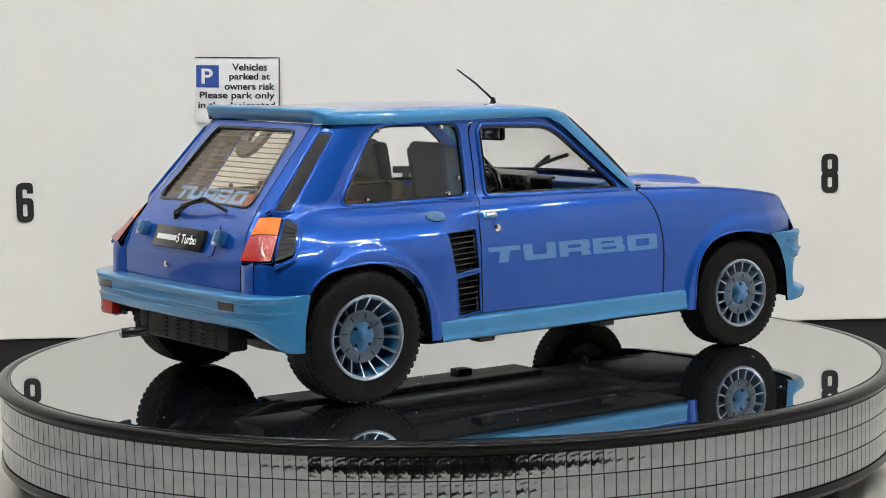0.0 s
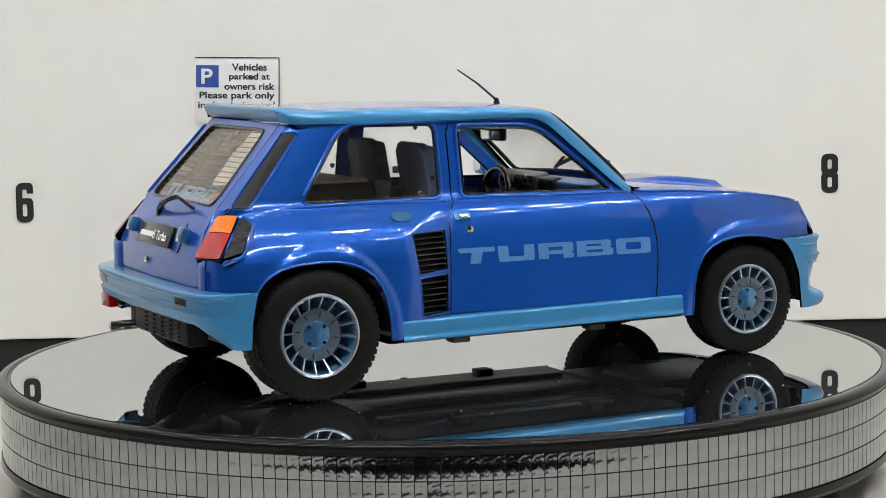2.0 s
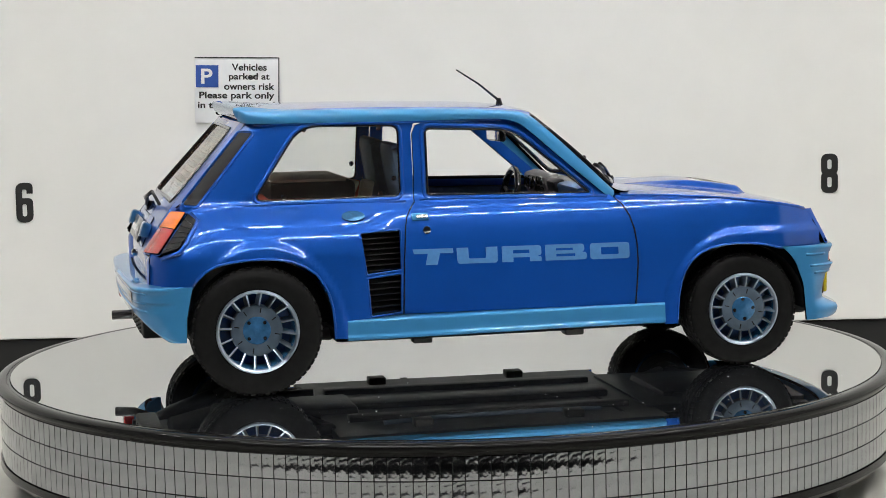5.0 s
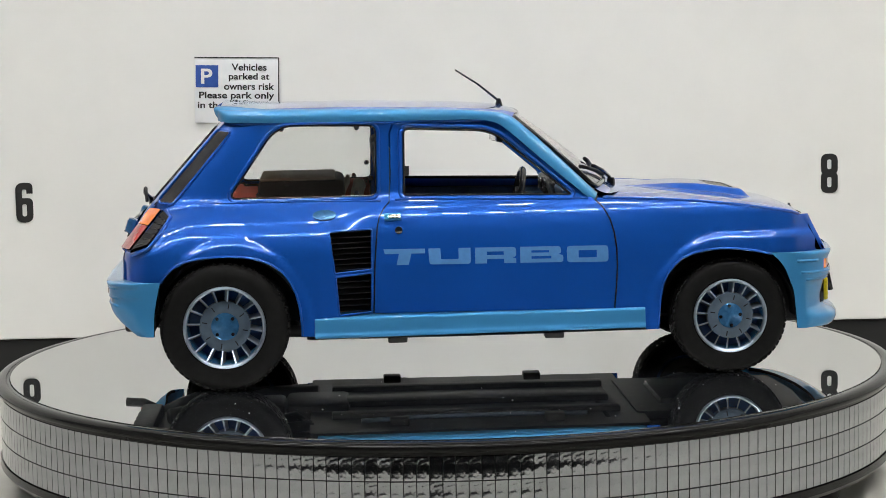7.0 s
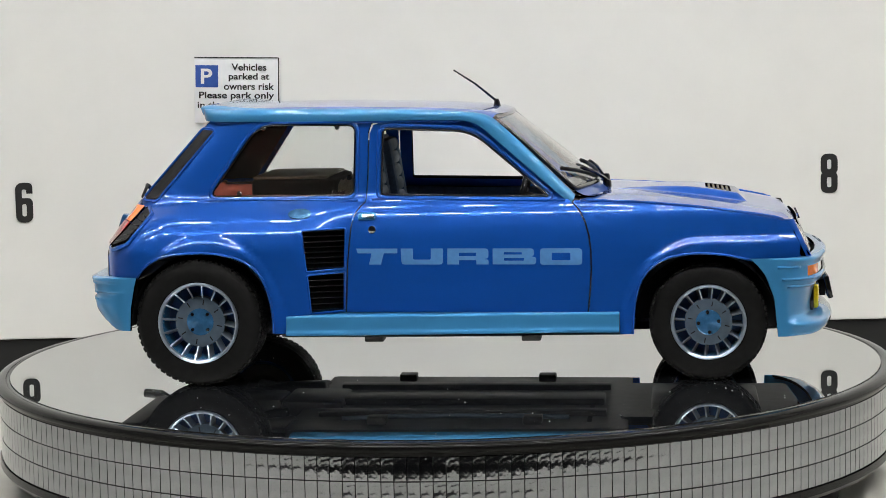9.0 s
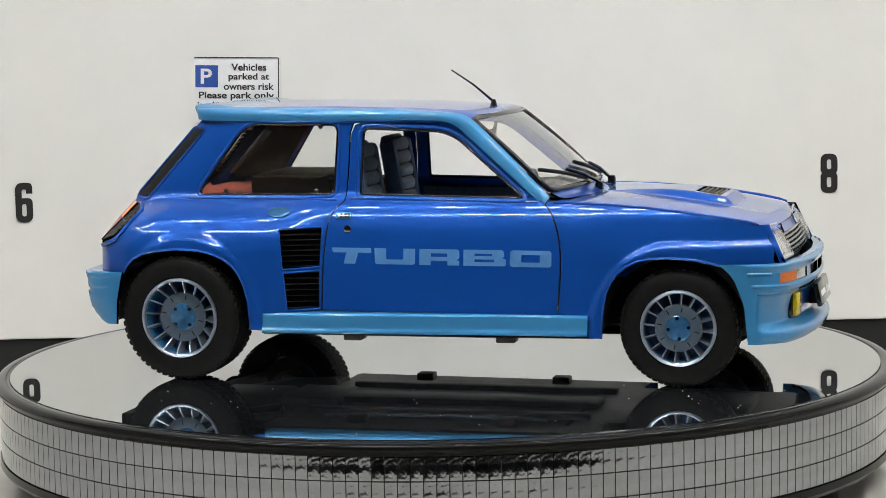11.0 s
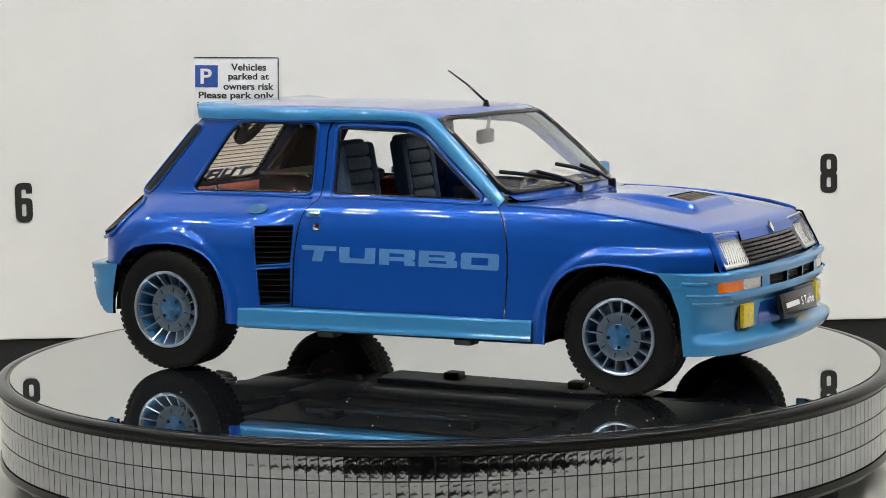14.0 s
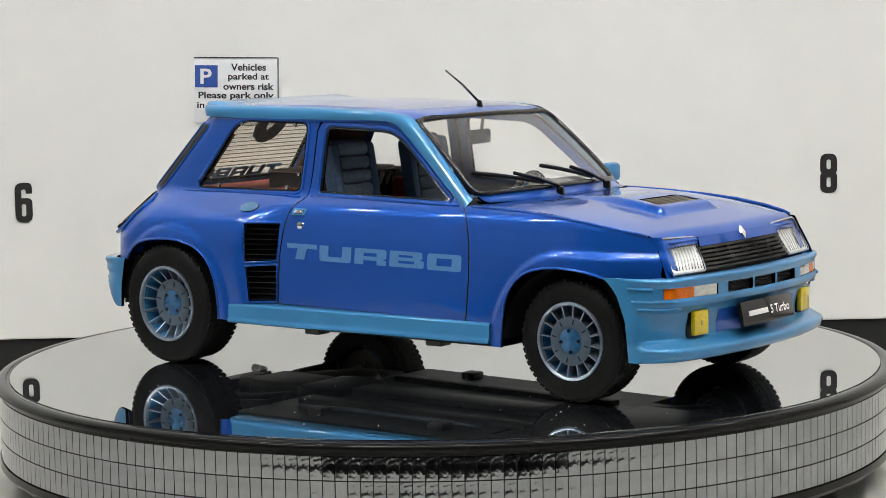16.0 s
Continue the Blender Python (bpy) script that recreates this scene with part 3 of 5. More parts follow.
SCOOP = rounded([(73.5, -9.5, 0.5), (80.5, -11, 0.5), (80.5, 11, 0.5), (73.5, 9.5, 0.5)], 2)
hood_edge = [(40.5, 35.6), (45, 36.9), (55, 37.6), (65, 38.3), (75, 39.2), (85, 39.4), (91, 37.9), (94.4, 36.7), (96.2, 35.4)]
hood_out = [(x, -y) for x, y in hood_edge] + [(hood_front(y), y) for y in np.linspace(-34, 34, 17)] + hood_edge[::-1] + [(44 + 2.2 * (1 - (y / 34) ** 2) - 1.5, y) for y in np.linspace(30, -30, 9)]
sheet("bonnet", hood_out, hood_f, BLUE, car, step=0.8, out=(0, 0, 1), holes=(SCOOP,))


# front face under the bonnet
def nose_f(y, z):
    return (hood_front(y) + 0.15 + (40.2 - z) * 0.46, y, z)


sheet("nose_panel", [(-36.3, 40.9), (-36.9, 32.2), (36.9, 32.2), (36.3, 40.9)], nose_f, BLUE, car, step=2.5, out=(1, 0, 0), lift=-3.2)


# tailgate
GATE = Curve1([(26, -88.6), (36.4, -88.6), (38.3, -87.9), (43.3, -85.9), (46.5, -83.6), (49.8, -80.9), (68.6, -63.8), (72, -60.8)], 0.5)
GATE_W = Curve1([(26, 30.3), (37, 31.2), (47, 28.8), (50, 27.8), (70, 25.6)], 1)


def gate_f(y, z):
    return (GATE(z) + 1.0 * (y / 30) ** 2, y, z)


REAR_WIN = rounded([(-24.6, 49.6, 2.5), (24.6, 49.6, 2.5), (20.6, 68.3, 2.5), (-20.6, 68.3, 2.5)], 5)
gate_out = [(-GATE_W(z), z) for z in (29.4, 33, 37, 40, 44, 47, 50, 55, 60, 65, 70.2)] + [(GATE_W(z), z) for z in (70.2, 65, 60, 55, 50, 47, 44, 40, 37, 33, 29.4)]
sheet("tailgate", gate_out, gate_f, BLUE, car, holes=(REAR_WIN,), step=2.0, out=(-1, 0, 0.4))
pane = sheet("rear_window", REAR_WIN, gate_f, BRONZE, car, step=4, depth=0.3, out=(-1, 0, 0.4), lift=-0.35, label="bronze tinted rear window with heating lines")
pane.visible_shadow = False


# rear corners between tailgate and side
def corner(s):
    def f(u, z):
        xs = X_REAR(z)
        a = Vector((xs, half_width(xs, z), z))
        w = GATE_W(z) + 0.3
        b = Vector((GATE(z) + 1.0 * (w / 30) ** 2, w, z))
        q = a.lerp(b, u)
        q.x -= 0.7 * (1 - (2 * u - 1) ** 2) * sstep(37, 35, z)
        return (q.x, s * q.y, q.z)
    sheet("rear_corner", [(0, 29.3), (1, 29.3), (1, 70), (0, 70)], f, BLUE, car, step=(0.2, 2), out=(-1, s * 0.5, 0.2))


corner(-1)
corner(1)


# spoiler at the roof's rear edge
def spoiler_f(u, v):
    """u along y, v round the section"""
    prof = SPOIL
    k = (abs(u) / 30.5) ** 6
    x, z = prof[0](v), prof[1](v)
    e = max(abs(u) - 26.5, 0) / 3.5
    q = math.sqrt(max(1 - e * e, 0.0004))
    return (-54 + (x + 54) * (0.25 + 0.75 * q), u, 72.1 + (z - 72.1) * q - 0.3 * e - 1.0 * (u / 30) ** 2 * sstep(-62, -50, x))


sx = [(-44, 74.0), (-50, 74.1), (-56, 74.3), (-61, 74.4), (-63.4, 74.2), (-63.9, 73.6), (-63.2, 71.6), (-61.8, 70.3), (-59.5, 70.0), (-52, 70.2), (-44, 71.5)]
SPOIL = (Curve1([(i, a) for i, (a, b) in enumerate(sx)], 0.3), Curve1([(i, b) for i, (a, b) in enumerate(sx)], 0.3))
sheet("roof_spoiler", [(-29.99, 0), (29.99, 0), (29.99, 10), (-29.99, 10)], spoiler_f, SKY, car, step=(0.75, 0.4), depth=0.6, out=(-1, 0, 0.5), label="light blue roof spoiler")


# sills
def sill(s):
    def f(x, v):
        w0 = 45.6 + 2.4 * sstep(45, -38, x)
        prof_w = SILL[0](v) + w0
        return (x, s * prof_w, SILL[1](v))
    sheet("sill", [(-37.8, 0), (50.2, 0), (50.2, 6), (-37.8, 6)], f, SKY, car, step=(6, 0.25), depth=0.6, out=(0, s, 0), label="light blue side skirt")
    for x in (-37.8, 50.2):
        pts = [f(x, v) for v in np.linspace(0, 6, 14)]
        k = len(pts)
        verts = [(q[0], q[1] + CAR_Y, q[2]) for q in pts] + [(x, s * 40 + CAR_Y, pts[0][2]), (x, s * 40 + CAR_Y, pts[-1][2])]
        from_lists("sill_end", verts, [list(range(k)) + [k + 1, k]], SKY, car, "", False)


SV = [(-4, 19.2), (-0.3, 18.9), (0.25, 18.4), (0.4, 15), (0.9, 14.2), (0.6, 13.4), (-5, 13.2)]
SILL = (Curve1([(i, a) for i, (a, b) in enumerate(SV)], 0.18), Curve1([(i, b) for i, (a, b) in enumerate(SV)], 0.18))
sill(-1)
sill(1)


# bumpers: a section swept round the plan outline
def path_front(t):
    """t from -1 (one wheel arch) to 1: point and outward normal in plan"""
    s = -1 if t < 0 else 1
    a = abs(t)
    y = FB[1](a)
    return FB[0](a), s * y


fb = [(0, 106.0, 0), (0.2, 105.7, 10), (0.4, 104.9, 20), (0.6, 103.4, 30), (0.72, 101.8, 36.5), (0.79, 100.2, 41.0), (0.84, 97.4, 44.0), (0.9, 92.5, 45.4), (1, 84.8, 45.5)]
FB = (Curve1([(a, x) for a, x, y in fb], 0.025), Curve1([(a, y) for a, x, y in fb], 0.02))
ARCH_X = Curve1([(8, 91.8), (12.6, 91.5), (22.1, 90.6), (28.2, 88.3), (30.5, 86.6), (32.3, 84.6)], 0.4)
fs = [(0.0, -2.5, 32.6), (0.6, 0.2, 32.5), (1.0, 0.7, 31.9), (1.5, 0.3, 31.0), (2.0, 0.0, 30.4), (3.0, 0.0, 27.4), (3.4, 0.5, 27.0), (4.0, 0.2, 25.6), (4.4, -0.5, 25.0), (5.0, -1.2, 24.2), (6.0, -2.2, 20), (7.0, -2.2, 17.4), (7.6, -0.8, 16.6), (8.4, 1.8, 15.4),
      (9.0, 2.2, 14.4), (9.5, 1.6, 12.8), (10, 0.4, 12.0), (10.6, -3, 12.0)]
FS = (Curve1([(v, o) for v, o, z in fs], 0.12), Curve1([(v, z) for v, o, z in fs], 0.08))


def front_bumper_f(t, v):
    h = 0.004
    x, y = path_front(t)
    xa, ya = path_front(t - h)
    xb, yb = path_front(t + h)
    n = Vector((yb - ya, -(xb - xa)))
    n = n.normalized() if n.length else Vector((1, 0))
    z, o = FS[1](v), FS[0](v)
    flat = sstep(0.97, 0.76, abs(t))
    o = o * flat - 0.15 * (1 - flat)
    k = sstep(0.84, 1.0, abs(t))
    x = x + (ARCH_X(z) - 84.8) * k
    return (x + n.x * o, y + n.y * o, z)


FOG_HOLES = []
for s in (-1, 1):
    FOG_HOLES.append(rounded([(s * 0.495, 5.15, 0.02), (s * 0.655, 5.15, 0.02), (s * 0.655, 6.95, 0.02), (s * 0.495, 6.95, 0.02)], 2))
MOUTH = [rounded([(a, 2.05, 0.01), (b, 2.05, 0.01), (b, 2.95, 0.01), (a, 2.95, 0.01)], 2) for a, b in ((-0.37, -0.135), (-0.115, 0.115), (0.135, 0.37))]
TURN = [rounded([(s * 0.455, 2.05, 0.01), (s * 0.80, 2.05, 0.01), (s * 0.80, 2.95, 0.01), (s * 0.455, 2.95, 0.01)], 2) for s in (-1, 1)]
LOW = [rounded([(-0.5, 5.3, 0.01), (0.5, 5.3, 0.01), (0.5, 6.8, 0.01), (-0.5, 6.8, 0.01)], 2)]
sheet("front_bumper", [(-1, 0), (1, 0), (1, 10.6), (-1, 10.6)], front_bumper_f, SKY, car, holes=(*MOUTH, *TURN, *FOG_HOLES), step=(0.03, 0.3), depth=1.0, out=(1, 0, 0), label="light blue front bumper with chin spoiler")

rb = [(0, -93.6, 0), (0.3, -93.4, 14), (0.6, -92.8, 30), (0.72, -92.2, 38), (0.8, -90.6, 43.0), (0.85, -88.0, 46.2), (0.9, -84.6, 47.6), (1, -77.8, 48.5)]
RB = (Curve1([(a, x) for a, x, y in rb], 0.02), Curve1([(a, y) for a, x, y in rb], 0.018))
rs = [(0, -4.5, 29.5), (0.7, 0.1, 29.4), (1.0, 0.6, 29.0), (1.4, 0.5, 28.3), (1.8, 0.0, 27.8), (3.2, 0.0, 25.4), (3.6, -0.5, 25.0), (4.4, -0.5, 23.6), (4.7, -0.1, 23.2), (5.6, -0.5, 21.6), (6.2, -1.6, 20.8), (6.8, -6, 20.6)]
RS = (Curve1([(v, o) for v, o, z in rs], 0.1), Curve1([(v, z) for v, o, z in rs], 0.08))
ARCH_XR = Curve1([(12, -79.9), (15.8, -79.8), (21.4, -79.5), (27.4, -78.3), (29.3, -77.8)], 0.3)


def rear_bumper_f(t, v):
    h = 0.004

    def p(q):
        return RB[0](abs(q)), (-1 if q < 0 else 1) * RB[1](abs(q))
    x, y = p(t)
    xa, ya = p(t - h)
    xb, yb = p(t + h)
    n = Vector((-(yb - ya), xb - xa))
    n = n.normalized() if n.length else Vector((-1, 0))
    z, o = RS[1](v), RS[0](v)
    flat = sstep(0.98, 0.8, abs(t))
    o *= flat
    # the ends reach down beside the wheel
    low = sstep(0.70, 0.93, abs(t))
    z -= 5.4 * low * sstep(4.0, 6.8, v)
    k = sstep(0.85, 1.0, abs(t))
    x = x + (ARCH_XR(z) + 77.8) * k
    return (x + n.x * o, y + n.y * o, z)


sheet("rear_bumper", [(-1, 0), (1, 0), (1, 6.8), (-1, 6.8)], rear_bumper_f, SKY, car, step=(0.03, 0.3), depth=1.0, out=(-1, 0, 0), label="light blue rear bumper")


# ---- wheels ----
def wheel(name, x, s, r, width, rim_r, y_out, label, dish):
    """A wheel whose outer face lies at y_out; s is the side."""
    top = new(name)
    top.parent = car
    top["label"] = label
    top.location = (x * MM, (s * y_out + CAR_Y) * MM, r * MM)
    o = s
    w = width
    prof = [(rim_r, -0.4), (rim_r + 0.5, 0.15), (rim_r + 2.2, 0.35), (r - 1.9, 0.1), (r - 0.75, -0.9), (r - 0.3, -2.0), (r - 0.25, -w / 2), (r - 0.3, -w + 2), (r - 1.2, -w + 0.5), (rim_r + 1.6, -w + 0.1), (rim_r, -w + 0.6)]
    lathe("tyre", [(a, o * h) for a, h in prof], RUBBER, top, axis="y", n=64)
    # tread blocks
    bm = bmesh.new()
    n = 56
    for i in range(n):
        for row, (yy, skew) in enumerate(((-1.6, 0), (-3.7, 0.5), (-6.0, 0), (-8.2, 0.5), (-w + 1.7, 0))):
            a = 2 * math.pi * (i + skew) / n
            rr = r - 0.28 if row not in (0, 4) else r - 0.45
            b = bmesh.new()
            bmesh.ops.create_cube(b, size=1)
            bmesh.ops.scale(b, vec=(0.5, 1.6 if row in (0, 4) else 1.5, 1.25), verts=b.verts)
            bmesh.ops.rotate(b, matrix=Matrix.Rotation(radians(18 if row % 2 else -18), 3, "X"), verts=b.verts)
            bmesh.ops.translate(b, vec=(rr - 0.1, o * yy, 0), verts=b.verts)
            bmesh.ops.rotate(b, matrix=Matrix.Rotation(a, 3, "Y"), verts=b.verts)
            me = bpy.data.meshes.new("tmp")
            b.to_mesh(me)
            b.free()
            bm.from_mesh(me)
            bpy.data.meshes.remove(me)
    tagged(part("tread", bm, RUBBER, top), kind="stuff")
    k = rim_r
    rim = lathe("rim", [(k + 0.1, o * -0.9), (k + 0.1, o * 0.25), (k - 0.35, o * 0.45), (k - 0.75, o * 0.2), (k - 0.85, o * -0.6), (k - 1.0, o * -1.6)], RIM_PAINT, top, axis="y", n=64, label="bright silver rim lip")
    lathe("barrel", [(k - 0.9, o * -0.8), (k - 1.1, o * -2.5), (k - 1.2, o * -w + o * 2)], SKY, top, axis="y", n=48, label="blue inner rim")
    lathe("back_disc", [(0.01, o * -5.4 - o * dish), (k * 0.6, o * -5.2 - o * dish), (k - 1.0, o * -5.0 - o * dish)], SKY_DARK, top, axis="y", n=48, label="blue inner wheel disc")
    nf = 16
    base = None
    for i in range(nf):
        a = 2 * math.pi * (i + 0.3) / nf
        if base is None:
            r0, r1 = k * 0.60, k - 0.7
            v = []
            for rr, tt, tw in ((r0, 0.17, -dish), (r1, 0.21, 0)):
                for yy, sh_ in ((0.05, 0.0), (-2.9, 0.7)):
                    v += [(rr, o * (yy + tw), sh_ - tt), (rr, o * (yy + tw), sh_ + tt)]
            faces = [(0, 1, 5, 4), (2, 6, 7, 3), (0, 4, 6, 2), (1, 3, 7, 5), (0, 2, 3, 1), (4, 5, 7, 6)]
            base = from_lists("fin", v, faces, RIM_PAINT, rim, "", False)
            ob = base
        else:
            ob = new("fin", base.data)
            ob.parent = rim
        ob.rotation_euler = (0, a, 0)
    hub = lathe("hub_disc", [(0.01, o * 0.15), (k * 0.34, o * 0.15), (k * 0.36, o * 0.3), (k * 0.56, o * 0.3), (k * 0.625, o * 0.05), (k * 0.63, o * -2.5)], HUB, top, at=(0, -o * dish, 0), axis="y", n=48, label="grey painted hub disc")
    lathe("hub_centre", [(0.01, o * 0.55), (k * 0.11, o * 0.55), (k * 0.13, o * 0.4), (k * 0.30, o * 0.42), (k * 0.34, o * 0.15)], PALE, hub, at=(0, -o * dish, 0), axis="y", n=32, label="light blue hub centre")
    for i in range(4):
        a = math.pi / 2 * i + (0.78 if x < 0 else 0.1)
        lathe("wheel_bolt", [(0.01, o * 0.75), (0.42, o * 0.7), (0.5, o * 0.35)], GLOSSY_BLACK, hub, at=(k * 0.27 * math.cos(a), -o * dish, k * 0.27 * math.sin(a)), axis="y", n=12)
    for i in range(8):
        a = 2 * math.pi * i / 8 + 0.2
        b = box_bm((k * 0.5, o * (0.3 - dish), 0), (k * 0.13, 0.25, 0.28), 0)
        bmesh.ops.rotate(b, matrix=Matrix.Rotation(a, 3, "Y"), verts=b.verts)
        part("slot", b, BLACK, hub)
    lathe("inner_hub", [(0.01, o * (-w - 0.5)), (3.5, o * (-w - 0.5)), (4.2, o * (-w + 1)), (6, o * (-w + 3)), (k - 1.2, o * (-w + 2.6))], CHASSIS, top, axis="y", n=32, label="dark brake hub")
    return top


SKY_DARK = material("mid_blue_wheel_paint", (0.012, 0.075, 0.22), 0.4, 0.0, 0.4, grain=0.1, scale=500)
for s in (-1, 1):
    wheel("rear_wheel", -60.3, s, 17.2, 13.4, 10.75, 48.5, "wide rear wheel with black tyre and silver turbine rim", 2.6)
    wheel("front_wheel", 74.6, s, 15.75, 11.0, 9.85, 40.4, "front wheel with black tyre and silver turbine rim", 0.3)


# ---- fittings of the body ----
def sh(v):
    return (v[0], v[1] + CAR_Y, v[2])


def quad(name, c, mat, parent, bulge=0.4, depth=0.8, lift=0.0, out=(1, 0, 0), inset=0.0, label="", u0=0.0, u1=1.0, v0=0.0, v1=1.0, rad=0.06):
    """A rounded, slightly domed piece between four corners (top-left, top-right, bottom-right, bottom-left)."""
    tl, tr, br, bl = (Vector(q) for q in c)

    def f(u, v):
        q = tl.lerp(tr, u).lerp(bl.lerp(br, u), v)
        n = (tr - tl).cross(bl - tl).normalized()
        if n.dot(Vector(out)) < 0:
            n = -n
        return tuple(q + n * bulge * (1 - (2 * u - 1) ** 2) * (1 - (2 * v - 1) ** 2))
    i = inset
    o = rounded([(u0 + i, v0 + i, rad), (u1 - i, v0 + i, rad), (u1 - i, v1 - i, rad), (u0 + i, v1 - i, rad)], 3)
    return sheet(name, o, f, mat, parent, step=0.2, depth=depth, out=out, lift=lift, label=label)


def bars(name, words, at, along, up, h, mat, parent):
    """Unreadable or withheld writing as plain bars. words: (start, length) in mm along the line."""
    a, u = Vector(along), Vector(up)
    n = a.cross(u)
    for s0, ln in words:
        v = []
        for du, dv in ((0, 0), (ln, 0), (ln, h), (0, h)):
            q = Vector(at) + a * (s0 + du) + u * dv
            v += [tuple(q), tuple(q + n * 0.2)]
        from_lists(name, v, [(1, 3, 5, 7), (0, 6, 4, 2), (0, 2, 3, 1), (2, 4, 5, 3), (4, 6, 7, 5), (6, 0, 1, 7)], mat, parent, "", False)


for s in (-1, 1):
    # headlights
    c = [(95.4, s * 36.0, 41.7), (96.4, s * 20.6, 41.1), (101.0, s * 22.8, 33.1), (99.6, s * 37.7, 33.2)]
    q = quad("headlight", c, LAMP_GLASS, car, 0.9, 0.5, 0.25, (1, 0, 0), 0.03, "clear moulded headlight lens")
    q.visible_shadow = False
    quad("reflector", c, LAMP_BOWL, q, -0.9, 0.4, -0.35, (1, 0, 0), label="bright silvered reflector bowl", rad=0.04)
    tl, tr, br, bl = (Vector(k) for k in c)
    loop = [a.lerp(b, t) for a, b in ((tl, tr), (tr, br), (br, bl), (bl, tl)) for t in (0.04, 0.35, 0.65, 0.96)]
    tube("bezel", [sh(k) for k in loop], 0.3, SILVER, q, 6, True, "silver headlight surround")
    for k in range(9):
        a, b = tl.lerp(tr, 0.14 + 0.09 * k), bl.lerp(br, 0.14 + 0.09 * k)
        tube("lens_flute", [sh(a.lerp(b, t) + Vector((0.1 + 3.0 * t * (1 - t), 0, 0))) for t in (0.12, 0.35, 0.65, 0.9)], 0.16, LAMP_GLASS, q, 5)
    sheet("lamp_surround", rounded([(s * 33.5, 32.4, 0), (s * 39.6, 32.4, 0), (s * 38.6, 37.5, 0), (s * 36.8, 42.2, 0.5), (s * 33.5, 42.2, 0.5)], 2), nose_f, BLUE, car, step=2, depth=1.2, out=(1, 0, 0), lift=-0.7)
    # cheek between the wing's front edge and the headlight

    def cheek(u, z, s=s):
        xe = float(np.interp(z, (32.3, 33.2, 34.9, 38, 41.0, 42.4), (98.7, 98.9, 98.2, 96.4, 94.6, 93.2)))
        a = Vector((xe - 0.1, half_width(xe, z) - 0.2, z))
        b = Vector((nose_f(36, z)[0] + 0.5, float(np.interp(z, (33.2, 41.7), (38.0, 36.3))), z))
        q = a.lerp(b, u)
        return (q.x + 0.5 * (1 - (2 * u - 1) ** 2), s * q.y, q.z)
    sheet("lamp_cheek", [(0, 32.4), (1, 32.4), (1, 42.2), (0, 42.2)], cheek, BLUE, car, step=(0.25, 1.2), depth=0.8, out=(1, s, 0))
    # indicator and side lamp in the bumper
    lo, hi = (0.638, 0.798) if s > 0 else (-0.798, -0.638)
    o = rounded([(lo, 2.06, 0.01), (hi, 2.06, 0.01), (hi, 2.94, 0.01), (lo, 2.94, 0.01)], 2)
    sheet("indicator_lamp", o, front_bumper_f, ORANGE, car, step=(0.04, 0.4), depth=1.0, out=(1, 0, 0), lift=-0.25, label="orange indicator lens")
    lo, hi = (0.458, 0.636) if s > 0 else (-0.636, -0.458)
    o = rounded([(lo, 2.06, 0.01), (hi, 2.06, 0.01), (hi, 2.94, 0.01), (lo, 2.94, 0.01)], 2)
    sheet("side_lamp", o, front_bumper_f, LENS, car, step=(0.04, 0.4), depth=1.0, out=(1, 0, 0), lift=-0.25, label="clear side lamp lens")
    # fog lamps
    f = box("fog_lamp", (100.6, s * 28.9 + CAR_Y, 20.8), (2.8, 7.4, 7.4), GLOSSY_BLACK, car, 0.9, (0, 0, s * 6), "yellow fog lamp in a black housing")
    l = box("lens", (102.3, s * 28.7 + CAR_Y, 20.9), (1.6, 6.3, 6.2), YELLOW, f, 0.5, (0, 0, s * 6), "yellow fog lamp lens")
    box("mark", (103.08, s * 28.7 + CAR_Y, 20.9), (0.25, 1.0, 1.2), material("dull_yellow", (0.5, 0.34, 0.01), 0.4), f, 0.1, (0, 0, s * 6))
    # ridges along the bumper's ends
    for z, a0, a1 in ((30.0, 0.835, 0.93), (27.0, 0.75, 0.93), (25.1, 0.72, 0.9)):
        v = {30.0: 2.1, 27.0: 3.4, 25.1: 4.4}[z]
        tube("ridge", [sh(front_bumper_f(s * t, v)) for t in np.linspace(a0, a1, 8)], 0.42, SKY, car, 6)

sheet("bumper_backing", rounded([(-0.84, 1.95, 0.01), (0.82, 1.95, 0.01), (0.82, 3.05, 0.01), (-0.82, 3.05, 0.01)], 1), front_bumper_f, BLACK, car, step=(0.05, 0.5), depth=0.5, out=(1, 0, 0), lift=-1.9)
for k in range(4):
    v = 2.15 + 0.2 * k
    tube("bumper_slat", [sh(Vector(front_bumper_f(t, v)) - Vector((1.3, 0, 0))) for t in np.linspace(-0.37, 0.37, 9)], 0.3, BLACK, car, 6)
# darker blue sheet laid on the bumper stands in for the recess's shade
sheet("lower_mouth", rounded([(-0.42, 5.2, 0.02), (0.42, 5.2, 0.02), (0.42, 6.9, 0.02), (-0.42, 6.9, 0.02)], 2), front_bumper_f, BLUE, car, step=(0.05, 0.4), depth=0.4, out=(1, 0, 0), lift=0.12, label="dark blue sheet painted as shade behind the plate")

